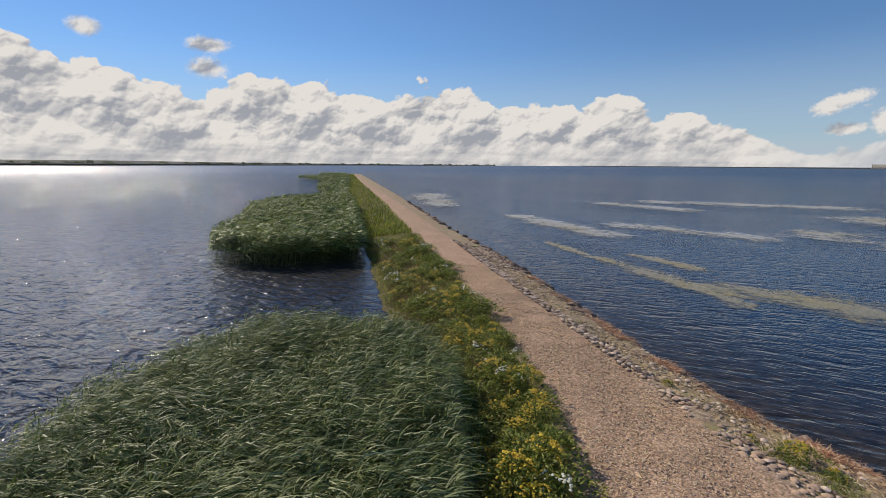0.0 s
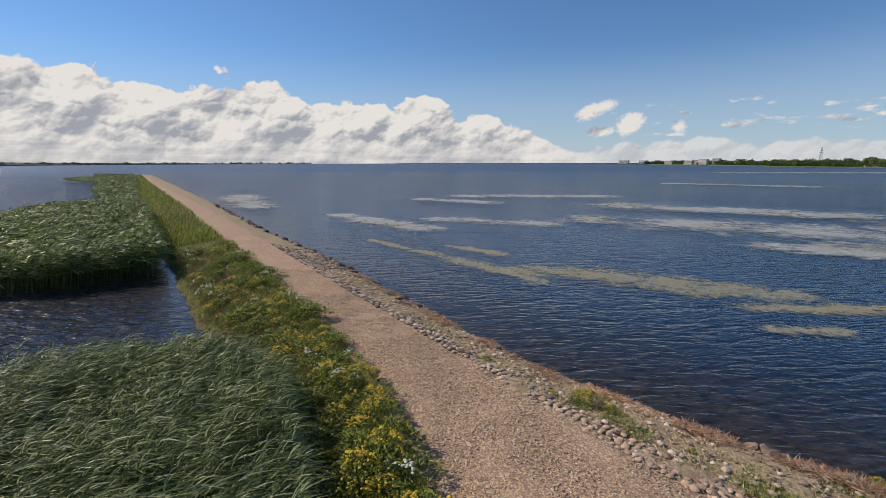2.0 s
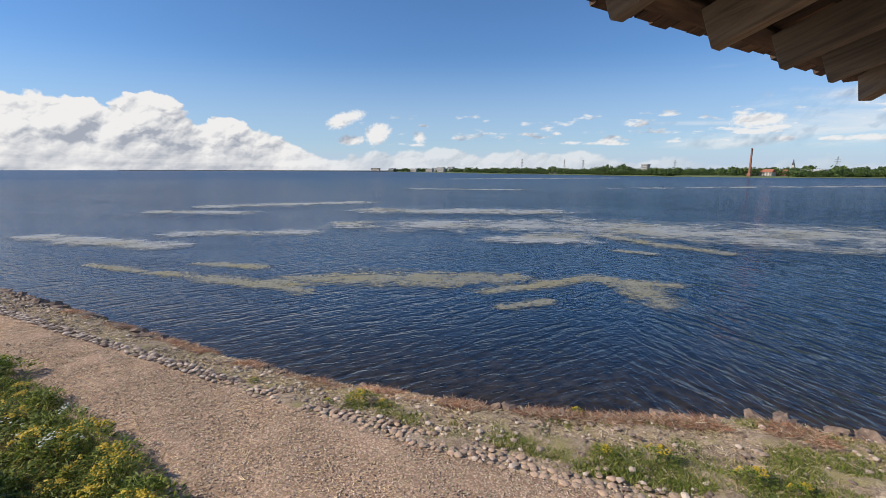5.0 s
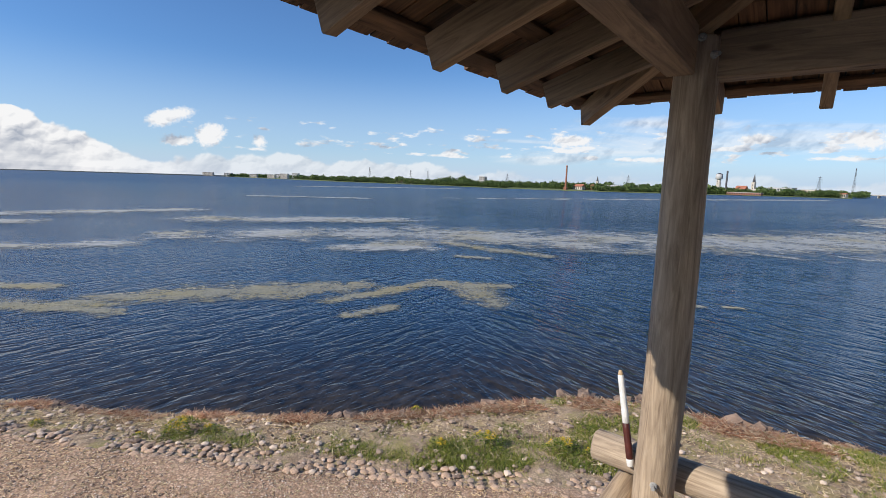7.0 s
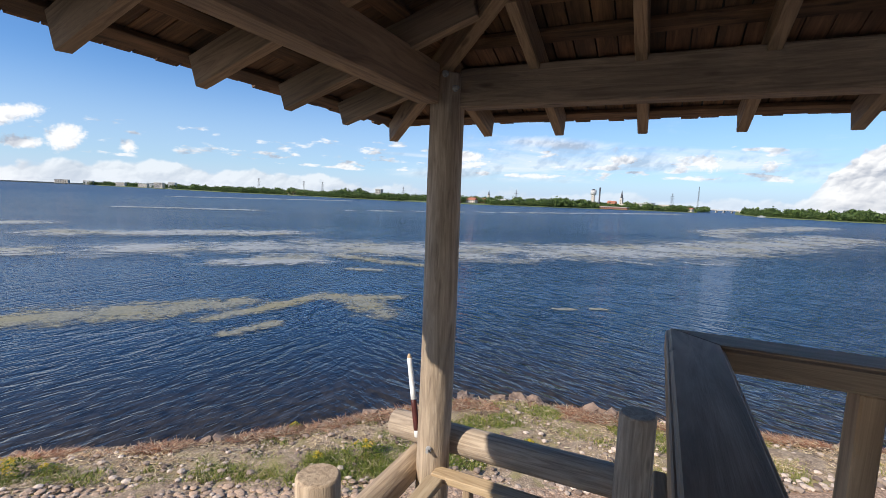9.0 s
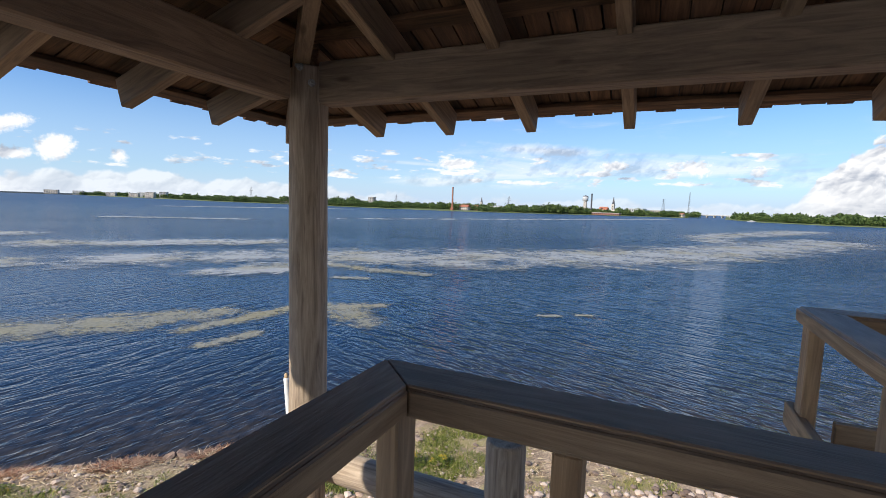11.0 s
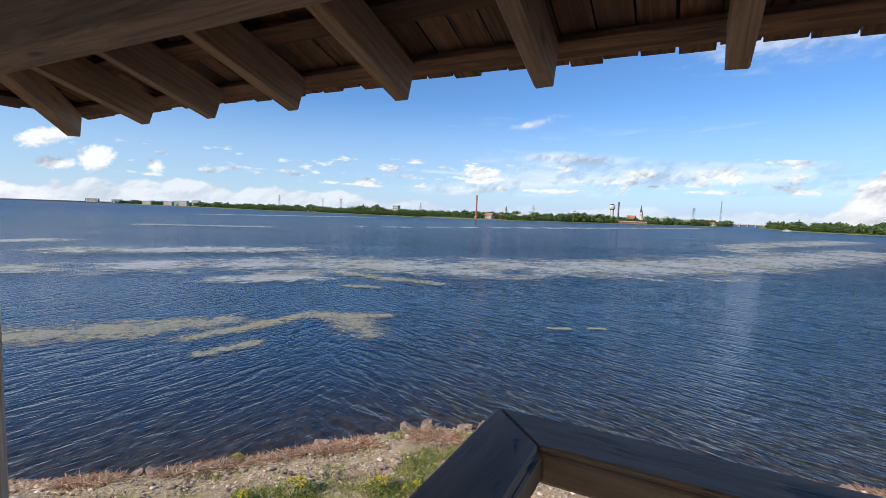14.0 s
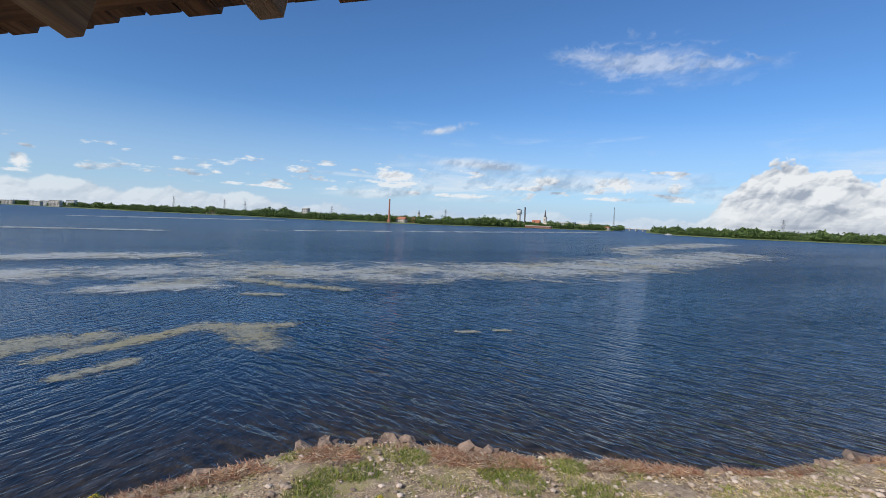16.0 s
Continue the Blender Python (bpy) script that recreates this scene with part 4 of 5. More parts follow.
def plant_out():
    placed = []
    for base, count in PLANTS:
        first = True
        tries = 0
        made = 0
        while made < count and tries < 900:
            tries += 1
            y = 7.5 + 38 * rng.uniform() ** 1.4
            u = rng.uniform(0.35, 0.93)
            if y > 24:
                u = rng.uniform(0.12, 0.93)
            x = float(BANK(y) + (VERGE(y) - BANK(y)) * u)
            if any((x - a) ** 2 + (y - b) ** 2 < 0.55 for a, b in placed):
                continue
            placed.append((x, y))
            s = rng.uniform(0.65, 1.25)
            m = Matrix.Translation((x, y, ground_height(x, y) - 0.03)) @ pose(0, 0, 0, 0, 0, rng.uniform(0, 360)) @ Matrix.Diagonal((s, s, s * rng.uniform(0.8, 1.15), 1))
            if first:
                base.matrix_basis = m
                first = False
            else:
                o = copy_thing(base, Matrix.Identity(4))
                o.matrix_basis = m
            made += 1


plant_out()

# ---- far shores ----
def bearing(az, dist, z=0.0):
    a = radians(az)
    return Vector((math.sin(a) * dist, math.cos(a) * dist, z))


LAND = plain("far_meadow", (0.17, 0.20, 0.06), (0.08, 0.11, 0.03), 0.05, 0.95, 0.0)
FAR_WOOD = plain("far_forest", (0.020, 0.028, 0.022), (0.012, 0.018, 0.015), 0.05, 0.95, 0.0)


def coast(name, label, stops, mat, height=1.0, depth=900):
    """A low strip of land; stops: bearing and distance of its water's edge."""
    verts, faces = [], []
    azs = np.arange(stops[0][0], stops[-1][0] + 0.01, 0.5)
    for i, az in enumerate(azs):
        d = float(np.interp(az, [s[0] for s in stops], [s[1] for s in stops])) * (1 + 0.01 * noise.noise((az * 0.9, 3, 1)))
        k = min(1.0, max(0.2, (5 - az) / 45)) if height > 5 else 1.0
        for dd, z in ((0, -0.5), (4, height * 0.6 * k), (60, height * k), (depth, height * 2.0 * k)):
            verts.append(bearing(az, d + dd, z))
    for i in range(len(azs) - 1):
        for k in range(3):
            a = i * 4 + k
            faces.append((a, a + 4, a + 5, a + 1))
    tagged(new(name, mesh_of(name, verts, faces, mat)), label, "shore", kind="structure")


EAST = [(41, 1900), (47, 1350), (52, 1050), (60, 900), (66, 800), (72, 700), (80, 660), (88, 700), (96, 800), (106, 900)]
coast("ground_far_shore", "low green far shore with meadows", EAST, LAND)
SPIT = [(109.5, 900), (112, 700), (118, 640), (125, 700), (145, 760)]
coast("ground_spit", "low green spit across the water", SPIT, LAND)
WEST = [(-120, 1900), (-60, 1500), (-40, 1600), (-25, 2100), (-12, 2900), (2, 3400)]
coast("ground_west_shore", "dark wooded shore on the horizon", WEST, FAR_WOOD, 9.0)
coast("ground_north_shore", "low hazy shore on the horizon", [(12, 3300), (24, 2800), (41, 1950)], FAR_WOOD, 1.5)


def tree_cloud(trees, name, label, mat=TREE):
    """Crowns built of many small leaf clumps; trees: (place, radius, height)."""
    vs, fs, n = [], [], 0
    for c, r, h in trees:
        k = int(46 + 4 * min(r, 12))
        d = rng.normal(0, 1, (k, 3))
        d /= np.linalg.norm(d, axis=1, keepdims=True)
        rad = rng.uniform(0.55, 1.0, (k, 1))
        lump = 1 + 0.25 * np.sin(d[:, :1] * 4 + c[0]) * np.cos(d[:, 1:2] * 5 + c[1])
        p = np.array(c) + d * rad * lump * np.array([r, r, h * 0.47]) + np.array([0, 0, h * 0.52])
        s = r * rng.uniform(0.16, 0.34, (k, 1, 1))
        tri = rng.normal(0, 1, (k, 4, 3))
        tri /= np.linalg.norm(tri, axis=2, keepdims=True)
        v = p[:, None, :] + tri * s
        vs.append(v.reshape(-1, 3))
        o = n + np.arange(k)[:, None] * 4
        fs += (o + np.array([0, 1, 2])).tolist() + (o + np.array([0, 2, 3])).tolist() + (o + np.array([0, 1, 3])).tolist()
        n += 4 * k
    return tagged(new(name, mesh_of(name, np.concatenate(vs), fs, mat)), label, "trees", kind="stuff")


def dist_of(stops, az):
    return float(np.interp(az, [s[0] for s in stops], [s[1] for s in stops]))


def treeline(stops, az0, az1, n, back, hmin, hmax, name, label, gaps=-0.45):
    out = []
    for i in range(n):
        az = az0 + (az1 - az0) * rng.uniform()
        if noise.noise((az * 0.8, 5.0, 2.0)) < gaps:
            continue
        d = dist_of(stops, az) + rng.uniform(*back)
        h = rng.uniform(hmin * 0.6, hmax) * (1 + 0.55 * noise.noise((az * 1.3, 1.0, 2.0)))
        out.append((bearing(az, d, 0.6), h * rng.uniform(0.4, 0.7), h))
    tree_cloud(out, name, label)


treeline(EAST, 52, 72, 760, (20, 120), 6, 11, "tree_belt", "green belt of trees on the far shore", -0.6)
treeline(EAST, 64.6, 68.2, 90, (15, 60), 10, 15, "tree_belt", "dark rounded clump of tall trees by the water", -1.0)
treeline(EAST, 70.9, 72.6, 26, (10, 25), 7, 11, "tree_belt", "round green bushes at the water's edge", -1.0)
treeline(EAST, 72, 107, 1300, (90, 330), 7, 12, "tree_belt", "scattered green trees of the far town", -0.7)
treeline(EAST, 83, 106, 520, (15, 60), 5, 10, "tree_belt", "bushy green trees along the town's shore", -0.5)
treeline(EAST, 90.5, 94.2, 60, (15, 50), 9, 15, "tree_belt", "rounded clump of tall trees on the town's shore", -1.0)
treeline(EAST, 40, 62, 760, (60, 300), 7, 13, "tree_belt", "hazy far trees below the housing blocks", -0.6)
treeline(SPIT, 110.2, 145, 900, (25, 120), 6, 12, "tree_belt", "dense green trees on the spit", -0.8)
treeline(WEST, -75, 2, 700, (20, 80), 8, 12, "tree_belt", "dark forest along the western horizon")

# ---- town and landmarks across the water ----
BRICK = plain("chimney_brick", (0.34, 0.15, 0.09), (0.22, 0.09, 0.06), 0.6, 0.9)
PLASTER = plain("pale_plaster", (0.62, 0.57, 0.49), (0.48, 0.44, 0.38), 0.2, 0.9)
CONCRETE = plain("grey_concrete", (0.50, 0.48, 0.44), (0.36, 0.34, 0.31), 0.3, 0.9)
ROOF_RED = plain("red_roofing", (0.42, 0.16, 0.09), (0.28, 0.11, 0.07), 0.3, 0.9)
SHEET = plain("white_sheet_metal", (0.55, 0.55, 0.53), (0.42, 0.43, 0.43), 0.2, 0.6)
DARK_STEEL = plain("dark_steel", (0.10, 0.10, 0.11), (0.05, 0.05, 0.06), 0.5, 0.6)
PANE = plain("far_window_glass", (0.06, 0.07, 0.09), (0.03, 0.04, 0.05), 0.5, 0.15)


def facing(az, dist, z=1.0, turn=-30.0):
    """Stands at that bearing with its front towards the water."""
    return Matrix.Translation(bearing(az, dist, z)) @ pose(0, 0, 0, 0, 0, -az + turn)


def block(name, label, az, dist, w, d, h, mat, roofmat, floors, bays, gable=0.0, turn=-30.0, category="building"):
    th = thing(name, label, category, facing(az, dist, 1.0, turn))
    wall = part("wall", box_mesh("wall", w, d, h, mat, 0.0), th, pose(0, 0, h / 2))
    if gable:
        vs = [(-w / 2 - 0.5, -d / 2 - 0.6, h), (w / 2 + 0.5, -d / 2 - 0.6, h), (w / 2 + 0.5, d / 2 + 0.6, h), (-w / 2 - 0.5, d / 2 + 0.6, h), (-w / 2 - 0.5, 0, h + gable), (w / 2 + 0.5, 0, h + gable)]
        part("roof", mesh_of("roof", vs, [(0, 1, 5, 4), (2, 3, 4, 5), (1, 2, 5), (3, 0, 4), (3, 2, 1, 0)], roofmat), th)
    else:
        part("roof", box_mesh("roof", w + 0.6, d + 0.6, 0.7, roofmat, 0.0), th, pose(0, 0, h + 0.35))
    fh, bw = h / floors, w / bays
    me = box_mesh("window", bw * 0.5, 0.3, fh * 0.5, PANE, 0.0)
    for i in range(bays):
        for k in range(floors):
            part("window", me, th, pose(-w / 2 + bw * (i + 0.5), -d / 2 - 0.1, fh * (k + 0.55)))
    return th


def stack(name, label, az, dist, r0, r1, h, mat, band=None):
    th = thing(name, label, "chimney", facing(az, dist))
    part("shaft", log_mesh("shaft", h, r0, r1, mat, 1.0, 10, 14, 0.2), th, pose(0, 0, 0, 0, -90, 0))
    part("cap", log_mesh("cap", 1.4, r1 * 1.18, r1 * 1.18, band or mat, 1.0, 2, 14, 0.1), th, pose(0, 0, h - 1.6, 0, -90, 0))
    part("base", box_mesh("base", r0 * 3, r0 * 3, 4.0, mat, 0.2), th, pose(0, 0, 2.0))
    return th


def mast(name, label, az, dist, h, w, mat=DARK_STEEL, arms=0):
    """A lattice mast: four legs, braces and cross arms."""
    th = thing(name, label, "mast", facing(az, dist))
    t = max(0.35, dist * 0.00035)
    for sx in (-1, 1):
        for sy in (-1, 1):
            a, b = Vector((sx * w / 2, sy * w / 2, 0)), Vector((sx * w * 0.08, sy * w * 0.08, h))
            d = b - a
            part("leg", log_mesh("leg", d.length, t / 2, t / 3, mat, 0.0, 2, 6, 0.02), th, Matrix.Translation(a) @ d.to_track_quat("X", "Z").to_matrix().to_4x4())
    for i in range(6):
        z0, z1 = h * i / 6, h * (i + 1) / 6
        k0, k1 = w / 2 * (1 - 0.84 * i / 6), w / 2 * (1 - 0.84 * (i + 1) / 6)
        for s in (-1, 1):
            a, b = Vector((-s * k0, -k0, z0)), Vector((s * k1, -k1, z1))
            d = b - a
            part("brace", log_mesh("brace", d.length, t / 4, t / 4, mat, 0.0, 1, 5, 0.02), th, Matrix.Translation(a) @ d.to_track_quat("X", "Z").to_matrix().to_4x4())
    for i in range(arms):
        part("cross_arm", box_mesh("cross_arm", w * (1.6 - 0.25 * i), t, t, mat, 0.0), th, pose(0, 0, h * (0.72 + 0.12 * i)))
    return th


stack("brick_chimney", "tall slender red brick chimney on the far shore", 79.5, 690, 1.45, 1.0, 34, BRICK)
stack("dark_chimney", "tall dark industrial chimney beside the water tower", 95.9, 900, 1.5, 1.3, 37, DARK_STEEL)


def water_tower(az, dist):
    th = thing("water_tower", "pale round water tower with a wide tank", "tower", facing(az, dist))
    part("shaft", log_mesh("shaft", 24, 3.4, 3.2, PLASTER, 2.0, 4, 16, 0.1), th, pose(0, 0, 0, 0, -90, 0))
    part("tank", log_mesh("tank", 8, 5.2, 5.2, SHEET, 2.0, 2, 20, 0.4), th, pose(0, 0, 23.5, 0, -90, 0))
    part("roof", log_mesh("roof", 2.2, 5.4, 1.0, DARK_STEEL, 2.0, 2, 20, 0.1), th, pose(0, 0, 31.4, 0, -90, 0))
    for i in range(5):
        part("window", box_mesh("window", 1.0, 0.4, 1.6, PANE, 0.0), th, pose(0, -3.4, 4 + i * 4))


water_tower(95.2, 900)


def church(az, dist, label, wide=5.0, h=20):
    th = thing("church", label, "church", facing(az, dist))
    part("tower", box_mesh("tower", wide, wide, h, PLASTER, 0.1), th, pose(0, 0, h / 2))
    part("spire", log_mesh("spire", h * 0.7, wide * 0.5, 0.15, DARK_STEEL, 3.0, 3, 8, 0.02), th, pose(0, 0, h, 0, -90, 0))
    part("nave", box_mesh("nave", wide * 2.6, wide * 1.6, h * 0.45, PLASTER, 0.1), th, pose(wide * 1.8, 0, h * 0.225))
    for k in range(3):
        part("window", box_mesh("window", wide * 0.2, 0.4, h * 0.14, PANE, 0.0), th, pose(0, -wide / 2 - 0.1, h * (0.25 + 0.25 * k)))


church(98.3, 930, "white church with a pointed dark spire", 5.0, 20)
church(83.0, 1100, "grey church tower with a slim spire behind trees", 5.0, 17)

for az, dist, w, h, fl, mat in ((46.3, 1420, 22, 14, 5, PLASTER), (47.5, 1440, 18, 16, 6, SHEET), (44.9, 1560, 24, 10, 4, PLASTER), (49.6, 1400, 20, 10, 4, CONCRETE),
                                (43.0, 1750, 26, 11, 4, PLASTER), (40.4, 2000, 30, 13, 5, SHEET), (38.4, 2200, 44, 14, 5, PLASTER), (52.6, 1300, 18, 9, 3, PLASTER), (45.6, 1600, 20, 13, 5, SHEET)):
    block("apartment_block", "pale flat-roofed housing block across the lake", az, dist, w, 12, h, mat, CONCRETE, fl, 8)
block("factory", "grey factory tower above low pale halls", 69.7, 810, 10, 9, 16, CONCRETE, CONCRETE, 5, 3)
block("factory", "low pale factory hall with a flat roof", 70.6, 800, 16, 10, 5, SHEET, CONCRETE, 2, 6)
block("factory", "pale concrete works building", 71.2, 810, 7, 8, 10, PLASTER, CONCRETE, 3, 3)
block("shed", "white shed beside the trees", 67.4, 830, 12, 9, 5, SHEET, CONCRETE, 1, 4)
block("house", "long low house with a red roof", 60.2, 935, 34, 9, 4, PLASTER, ROOF_RED, 1, 9, 3)
block("house", "red-roofed house near the tall chimney", 80.8, 760, 22, 10, 5, PLASTER, ROOF_RED, 2, 6, 4)
block("house", "red-brown house among trees", 82.2, 790, 14, 9, 5, BRICK, ROOF_RED, 2, 4, 3.5)
block("warehouse", "long white warehouse with a shallow roof", 84.6, 770, 30, 14, 6, SHEET, SHEET, 1, 7, 3)
block("warehouse", "pale warehouse half hidden by trees", 87.2, 810, 18, 12, 6, PLASTER, CONCRETE, 2, 5, 2.5)
block("house", "house with a steep red roof behind the quay", 97.3, 930, 16, 10, 8, PLASTER, ROOF_RED, 2, 4, 6)
block("warehouse", "long white industrial hall above the trees", 100.7, 960, 36, 14, 12, SHEET, SHEET, 2, 8)
block("warehouse", "pale grey hall above the trees", 103.0, 960, 22, 14, 10, PLASTER, CONCRETE, 2, 5)
block("warehouse", "white hall on the spit", 123.5, 900, 26, 12, 8, SHEET, SHEET, 1, 6, 2)
block("house", "white house with a dark roof on the spit", 127.5, 820, 18, 10, 6, SHEET, DARK_STEEL, 2, 5, 3)
block("house", "small pale house at the water's edge", 105.4, 915, 8, 6, 5, PLASTER, ROOF_RED, 1, 3, 2)
block("jetty_shed", "long low rusty boat shed along the quay", 97.6, 805, 48, 6, 3, BRICK, CONCRETE, 1, 14)
for az, dist, h, w, arms in ((72.6, 1000, 26, 5, 2), (86.3, 1000, 30, 6, 2), (103.5, 1050, 34, 6, 3), (63.0, 1300, 34, 6, 3), (56.0, 1400, 40, 6, 3), (122.0, 950, 30, 6, 3), (60.9, 1350, 36, 6, 3)):
    mast("power_pylon", "grey lattice power pylon above the trees", az, dist, h, w, DARK_STEEL, arms)
mast("radio_mast", "tall thin radio mast far behind the bridge", 106.0, 1500, 66, 5)


def bridge():
    th = thing("bridge", "low concrete bridge over the channel", "bridge", facing(109.2, 1180, 0.0))
    part("deck", box_mesh("deck", 90, 8, 1.4, CONCRETE, 0.1), th, pose(0, 0, 5.0))
    part("parapet", box_mesh("parapet", 90, 0.4, 1.0, SHEET, 0.0), th, pose(0, -4.1, 6.2))
    for i in range(5):
        part("pier", box_mesh("pier", 2.0, 6, 5.4, CONCRETE, 0.1), th, pose(-34 + 17 * i, 0, 2.0))


bridge()


def boat(az, dist):
    th = thing("motor_boat", "small white motor boat at the channel's mouth", "boat", facing(az, dist, 0.0, 12))
    vs = [(-4, -1.2, 1.1), (3, -1.2, 1.2), (5, 0, 1.5), (3, 1.2, 1.2), (-4, 1.2, 1.1), (-3.8, -0.9, -0.3), (2.6, -0.7, -0.3), (4.2, 0, -0.2), (2.6, 0.7, -0.3), (-3.8, 0.9, -0.3)]
    part("hull", mesh_of("hull", vs, [(0, 1, 6, 5), (1, 2, 7, 6), (2, 3, 8, 7), (3, 4, 9, 8), (4, 0, 5, 9), (0, 4, 3, 2, 1), (5, 6, 7, 8, 9)], SHEET), th)
    part("cabin", box_mesh("cabin", 3.2, 1.7, 1.3, SHEET, 0.2), th, pose(0.2, 0, 1.7))
    part("windscreen", box_mesh("windscreen", 0.1, 1.5, 0.7, PANE, 0.0), th, pose(1.85, 0, 1.9))


boat(111.8, 690)


# ---- mats of floating weed, some with sky sheen painted in ----
def weed_material(name, light, dark, lo, hi, scale, most=0.8, spin=56):
    m = Nodes(name)
    co = m.coord("Object")
    n = m.noise(co, scale * 5.0, 5.0, 0.75)
    c = m.mix(m.ramp(n, [(0.35, 0.0), (0.65, 1.0)]), dark, light)
    c = m.mix(m.ramp(m.noise(co, scale * 0.35, 3.0), [(0.45, 0.0), (0.65, 0.5)]), c, (0.40, 0.34, 0.15))
    m.done(c, 0.8, m.bump(n, 0.3, 0.02), spec=0.2)
    tr = m.t.nodes.new("ShaderNodeBsdfTransparent")
    at = m.node("ShaderNodeAttribute")
    at.attribute_name = "cover"
    wide = m.noise(m.coord("Object", (1, 1.25, 1), (0, 0, spin)), scale * 0.42, 5.0, 0.62, 0.8)
    small = m.noise(m.coord("Object", (1, 1.4, 1), (0, 0, spin)), scale * 2.2, 4.0, 0.65, 0.4)
    holes = m.math("ADD", m.math("MULTIPLY", wide, 0.55), m.math("MULTIPLY", small, 0.45))
    al = m.ramp(m.math("ADD", holes, m.math("MULTIPLY", m.math("SUBTRACT", at.outputs["Fac"], 0.50), 0.36)), [(lo, 0.0), (hi, most)])
    mx = m.t.nodes.new("ShaderNodeMixShader")
    m.link(al, mx.inputs[0])
    m.link(tr.outputs[0], mx.inputs[1])
    m.link(m.b.outputs[0], mx.inputs[2])
    m.link(mx.outputs[0], m.t.nodes["Material Output"].inputs["Surface"])
    return m.mat


WEED = weed_material("floating_weed", (0.44, 0.42, 0.33), (0.20, 0.21, 0.17), 0.48, 0.63, 0.9, 0.68)
# thin weed, with the sky's reflection in calm water painted into its pale colour
WEED_SHEEN = weed_material("weed_sheen_streaks", (0.60, 0.61, 0.58), (0.38, 0.41, 0.42), 0.47, 0.64, 0.26, 0.62)


weed_count = []


def weed_mat(label, line_pts, mat, cells=40):
    """A patch along a bent line: (x, y, half width) at each of its points."""
    pts = np.array(line_pts, float) * np.array([1, 1, 1.95])
    weed_count.append(1)
    w = pts[:, 2].max() * 1.7
    lo, hi = pts[:, :2].min(0) - w, pts[:, :2].max(0) + w
    n = np.maximum(6, ((hi - lo) / (hi - lo).min() * cells).astype(int))
    n = np.minimum(n, 260)
    gx, gy = np.linspace(lo[0], hi[0], n[0]), np.linspace(lo[1], hi[1], n[1])
    X, Y = np.meshgrid(gx, gy, indexing="ij")
    best = np.full(X.shape, -9.0)
    for a, b in zip(pts[:-1], pts[1:]):
        ab = b[:2] - a[:2]
        t = np.clip(((X - a[0]) * ab[0] + (Y - a[1]) * ab[1]) / (ab @ ab), 0, 1)
        d = np.hypot(X - a[0] - t * ab[0], Y - a[1] - t * ab[1])
        hw = a[2] + (b[2] - a[2]) * t
        best = np.maximum(best, 1 - d / hw)
    verts = np.column_stack([X.ravel(), Y.ravel(), np.full(X.size, 0.010 + 0.006 * len(weed_count))])
    cov = best.ravel()
    idx = np.arange(X.size).reshape(X.shape)
    keep = best > -0.75
    k = keep[:-1, :-1] | keep[1:, :-1] | keep[:-1, 1:] | keep[1:, 1:]
    q = np.stack([idx[:-1, :-1][k], idx[1:, :-1][k], idx[1:, 1:][k], idx[:-1, 1:][k]], axis=1)
    me = mesh_of("floating_weed", verts, q, mat)
    me.attributes.new("cover", "FLOAT", "POINT").data.foreach_set("value", np.clip(cov, -1, 1).astype(float))
    ob = tagged(new("floating_weed", me), label, "water weed", kind="stuff")
    return ob


for pts in ([(15.0, 33.5, 1.2), (20.5, 30.0, 2.6), (25.0, 24.5, 2.8), (29.0, 20.8, 2.2)], [(24.5, 19.4, 0.8), (29.6, 17.6, 1.2), (33.8, 16.2, 1.3), (33.5, 12.6, 2.0), (29.5, 9.2, 1.3)], [(34.0, 13.0, 1.2), (35.6, 10.6, 0.9)],
            [(22.3, 16.3, 0.6), (25.2, 15.2, 0.8)], [(7.5, 50.2, 0.7), (10.8, 42.0, 0.9), (14.0, 34.5, 1.3), (16.0, 28.6, 0.9)], [(14.5, 44.0, 0.9), (17.6, 38.5, 1.1)],
            [(36.3, -2.2, 0.4), (36.7, -3.4, 0.4)], [(37.4, -5.0, 0.3), (37.7, -6.2, 0.35)], [(56.7, 25.0, 1.7), (53.7, 17.0, 2.0), (53.2, 11.0, 1.4)], [(47.0, 19.5, 1.0), (47.5, 16.5, 0.8)]):
    weed_mat("greenish-tan mat of weed floating on the lake", pts, WEED)
for pts in ([(40, 60, 5), (50, 50, 7), (57, 42, 8), (64, 32, 11), (73, 10, 12), (86, -14, 13), (118, -48, 13), (180, -98, 14)], [(150, -50, 6), (190, -66, 10), (300, -150, 14)], [(28, 103, 4), (38, 91, 4)], [(60, 76, 6), (82, 48, 6)],
            [(141, 149, 6), (165, 113, 6)], [(212, 92, 8), (300, 30, 9), (590, -147, 18)], [(318, 287, 14), (400, 252, 20), (485, 216, 18)], [(20, 66, 3), (32, 56, 3)], [(6, 76, 2.5), (15, 56, 3)], [(40, 110, 5), (70, 98, 6)], [(45, 34, 3), (50, 26, 3)],
            [(-8, 95, 4), (-14, 128, 5)]):
    weed_mat("pale streaks of thin weed and painted calm-water sheen on the lake", pts, WEED_SHEEN, 26)


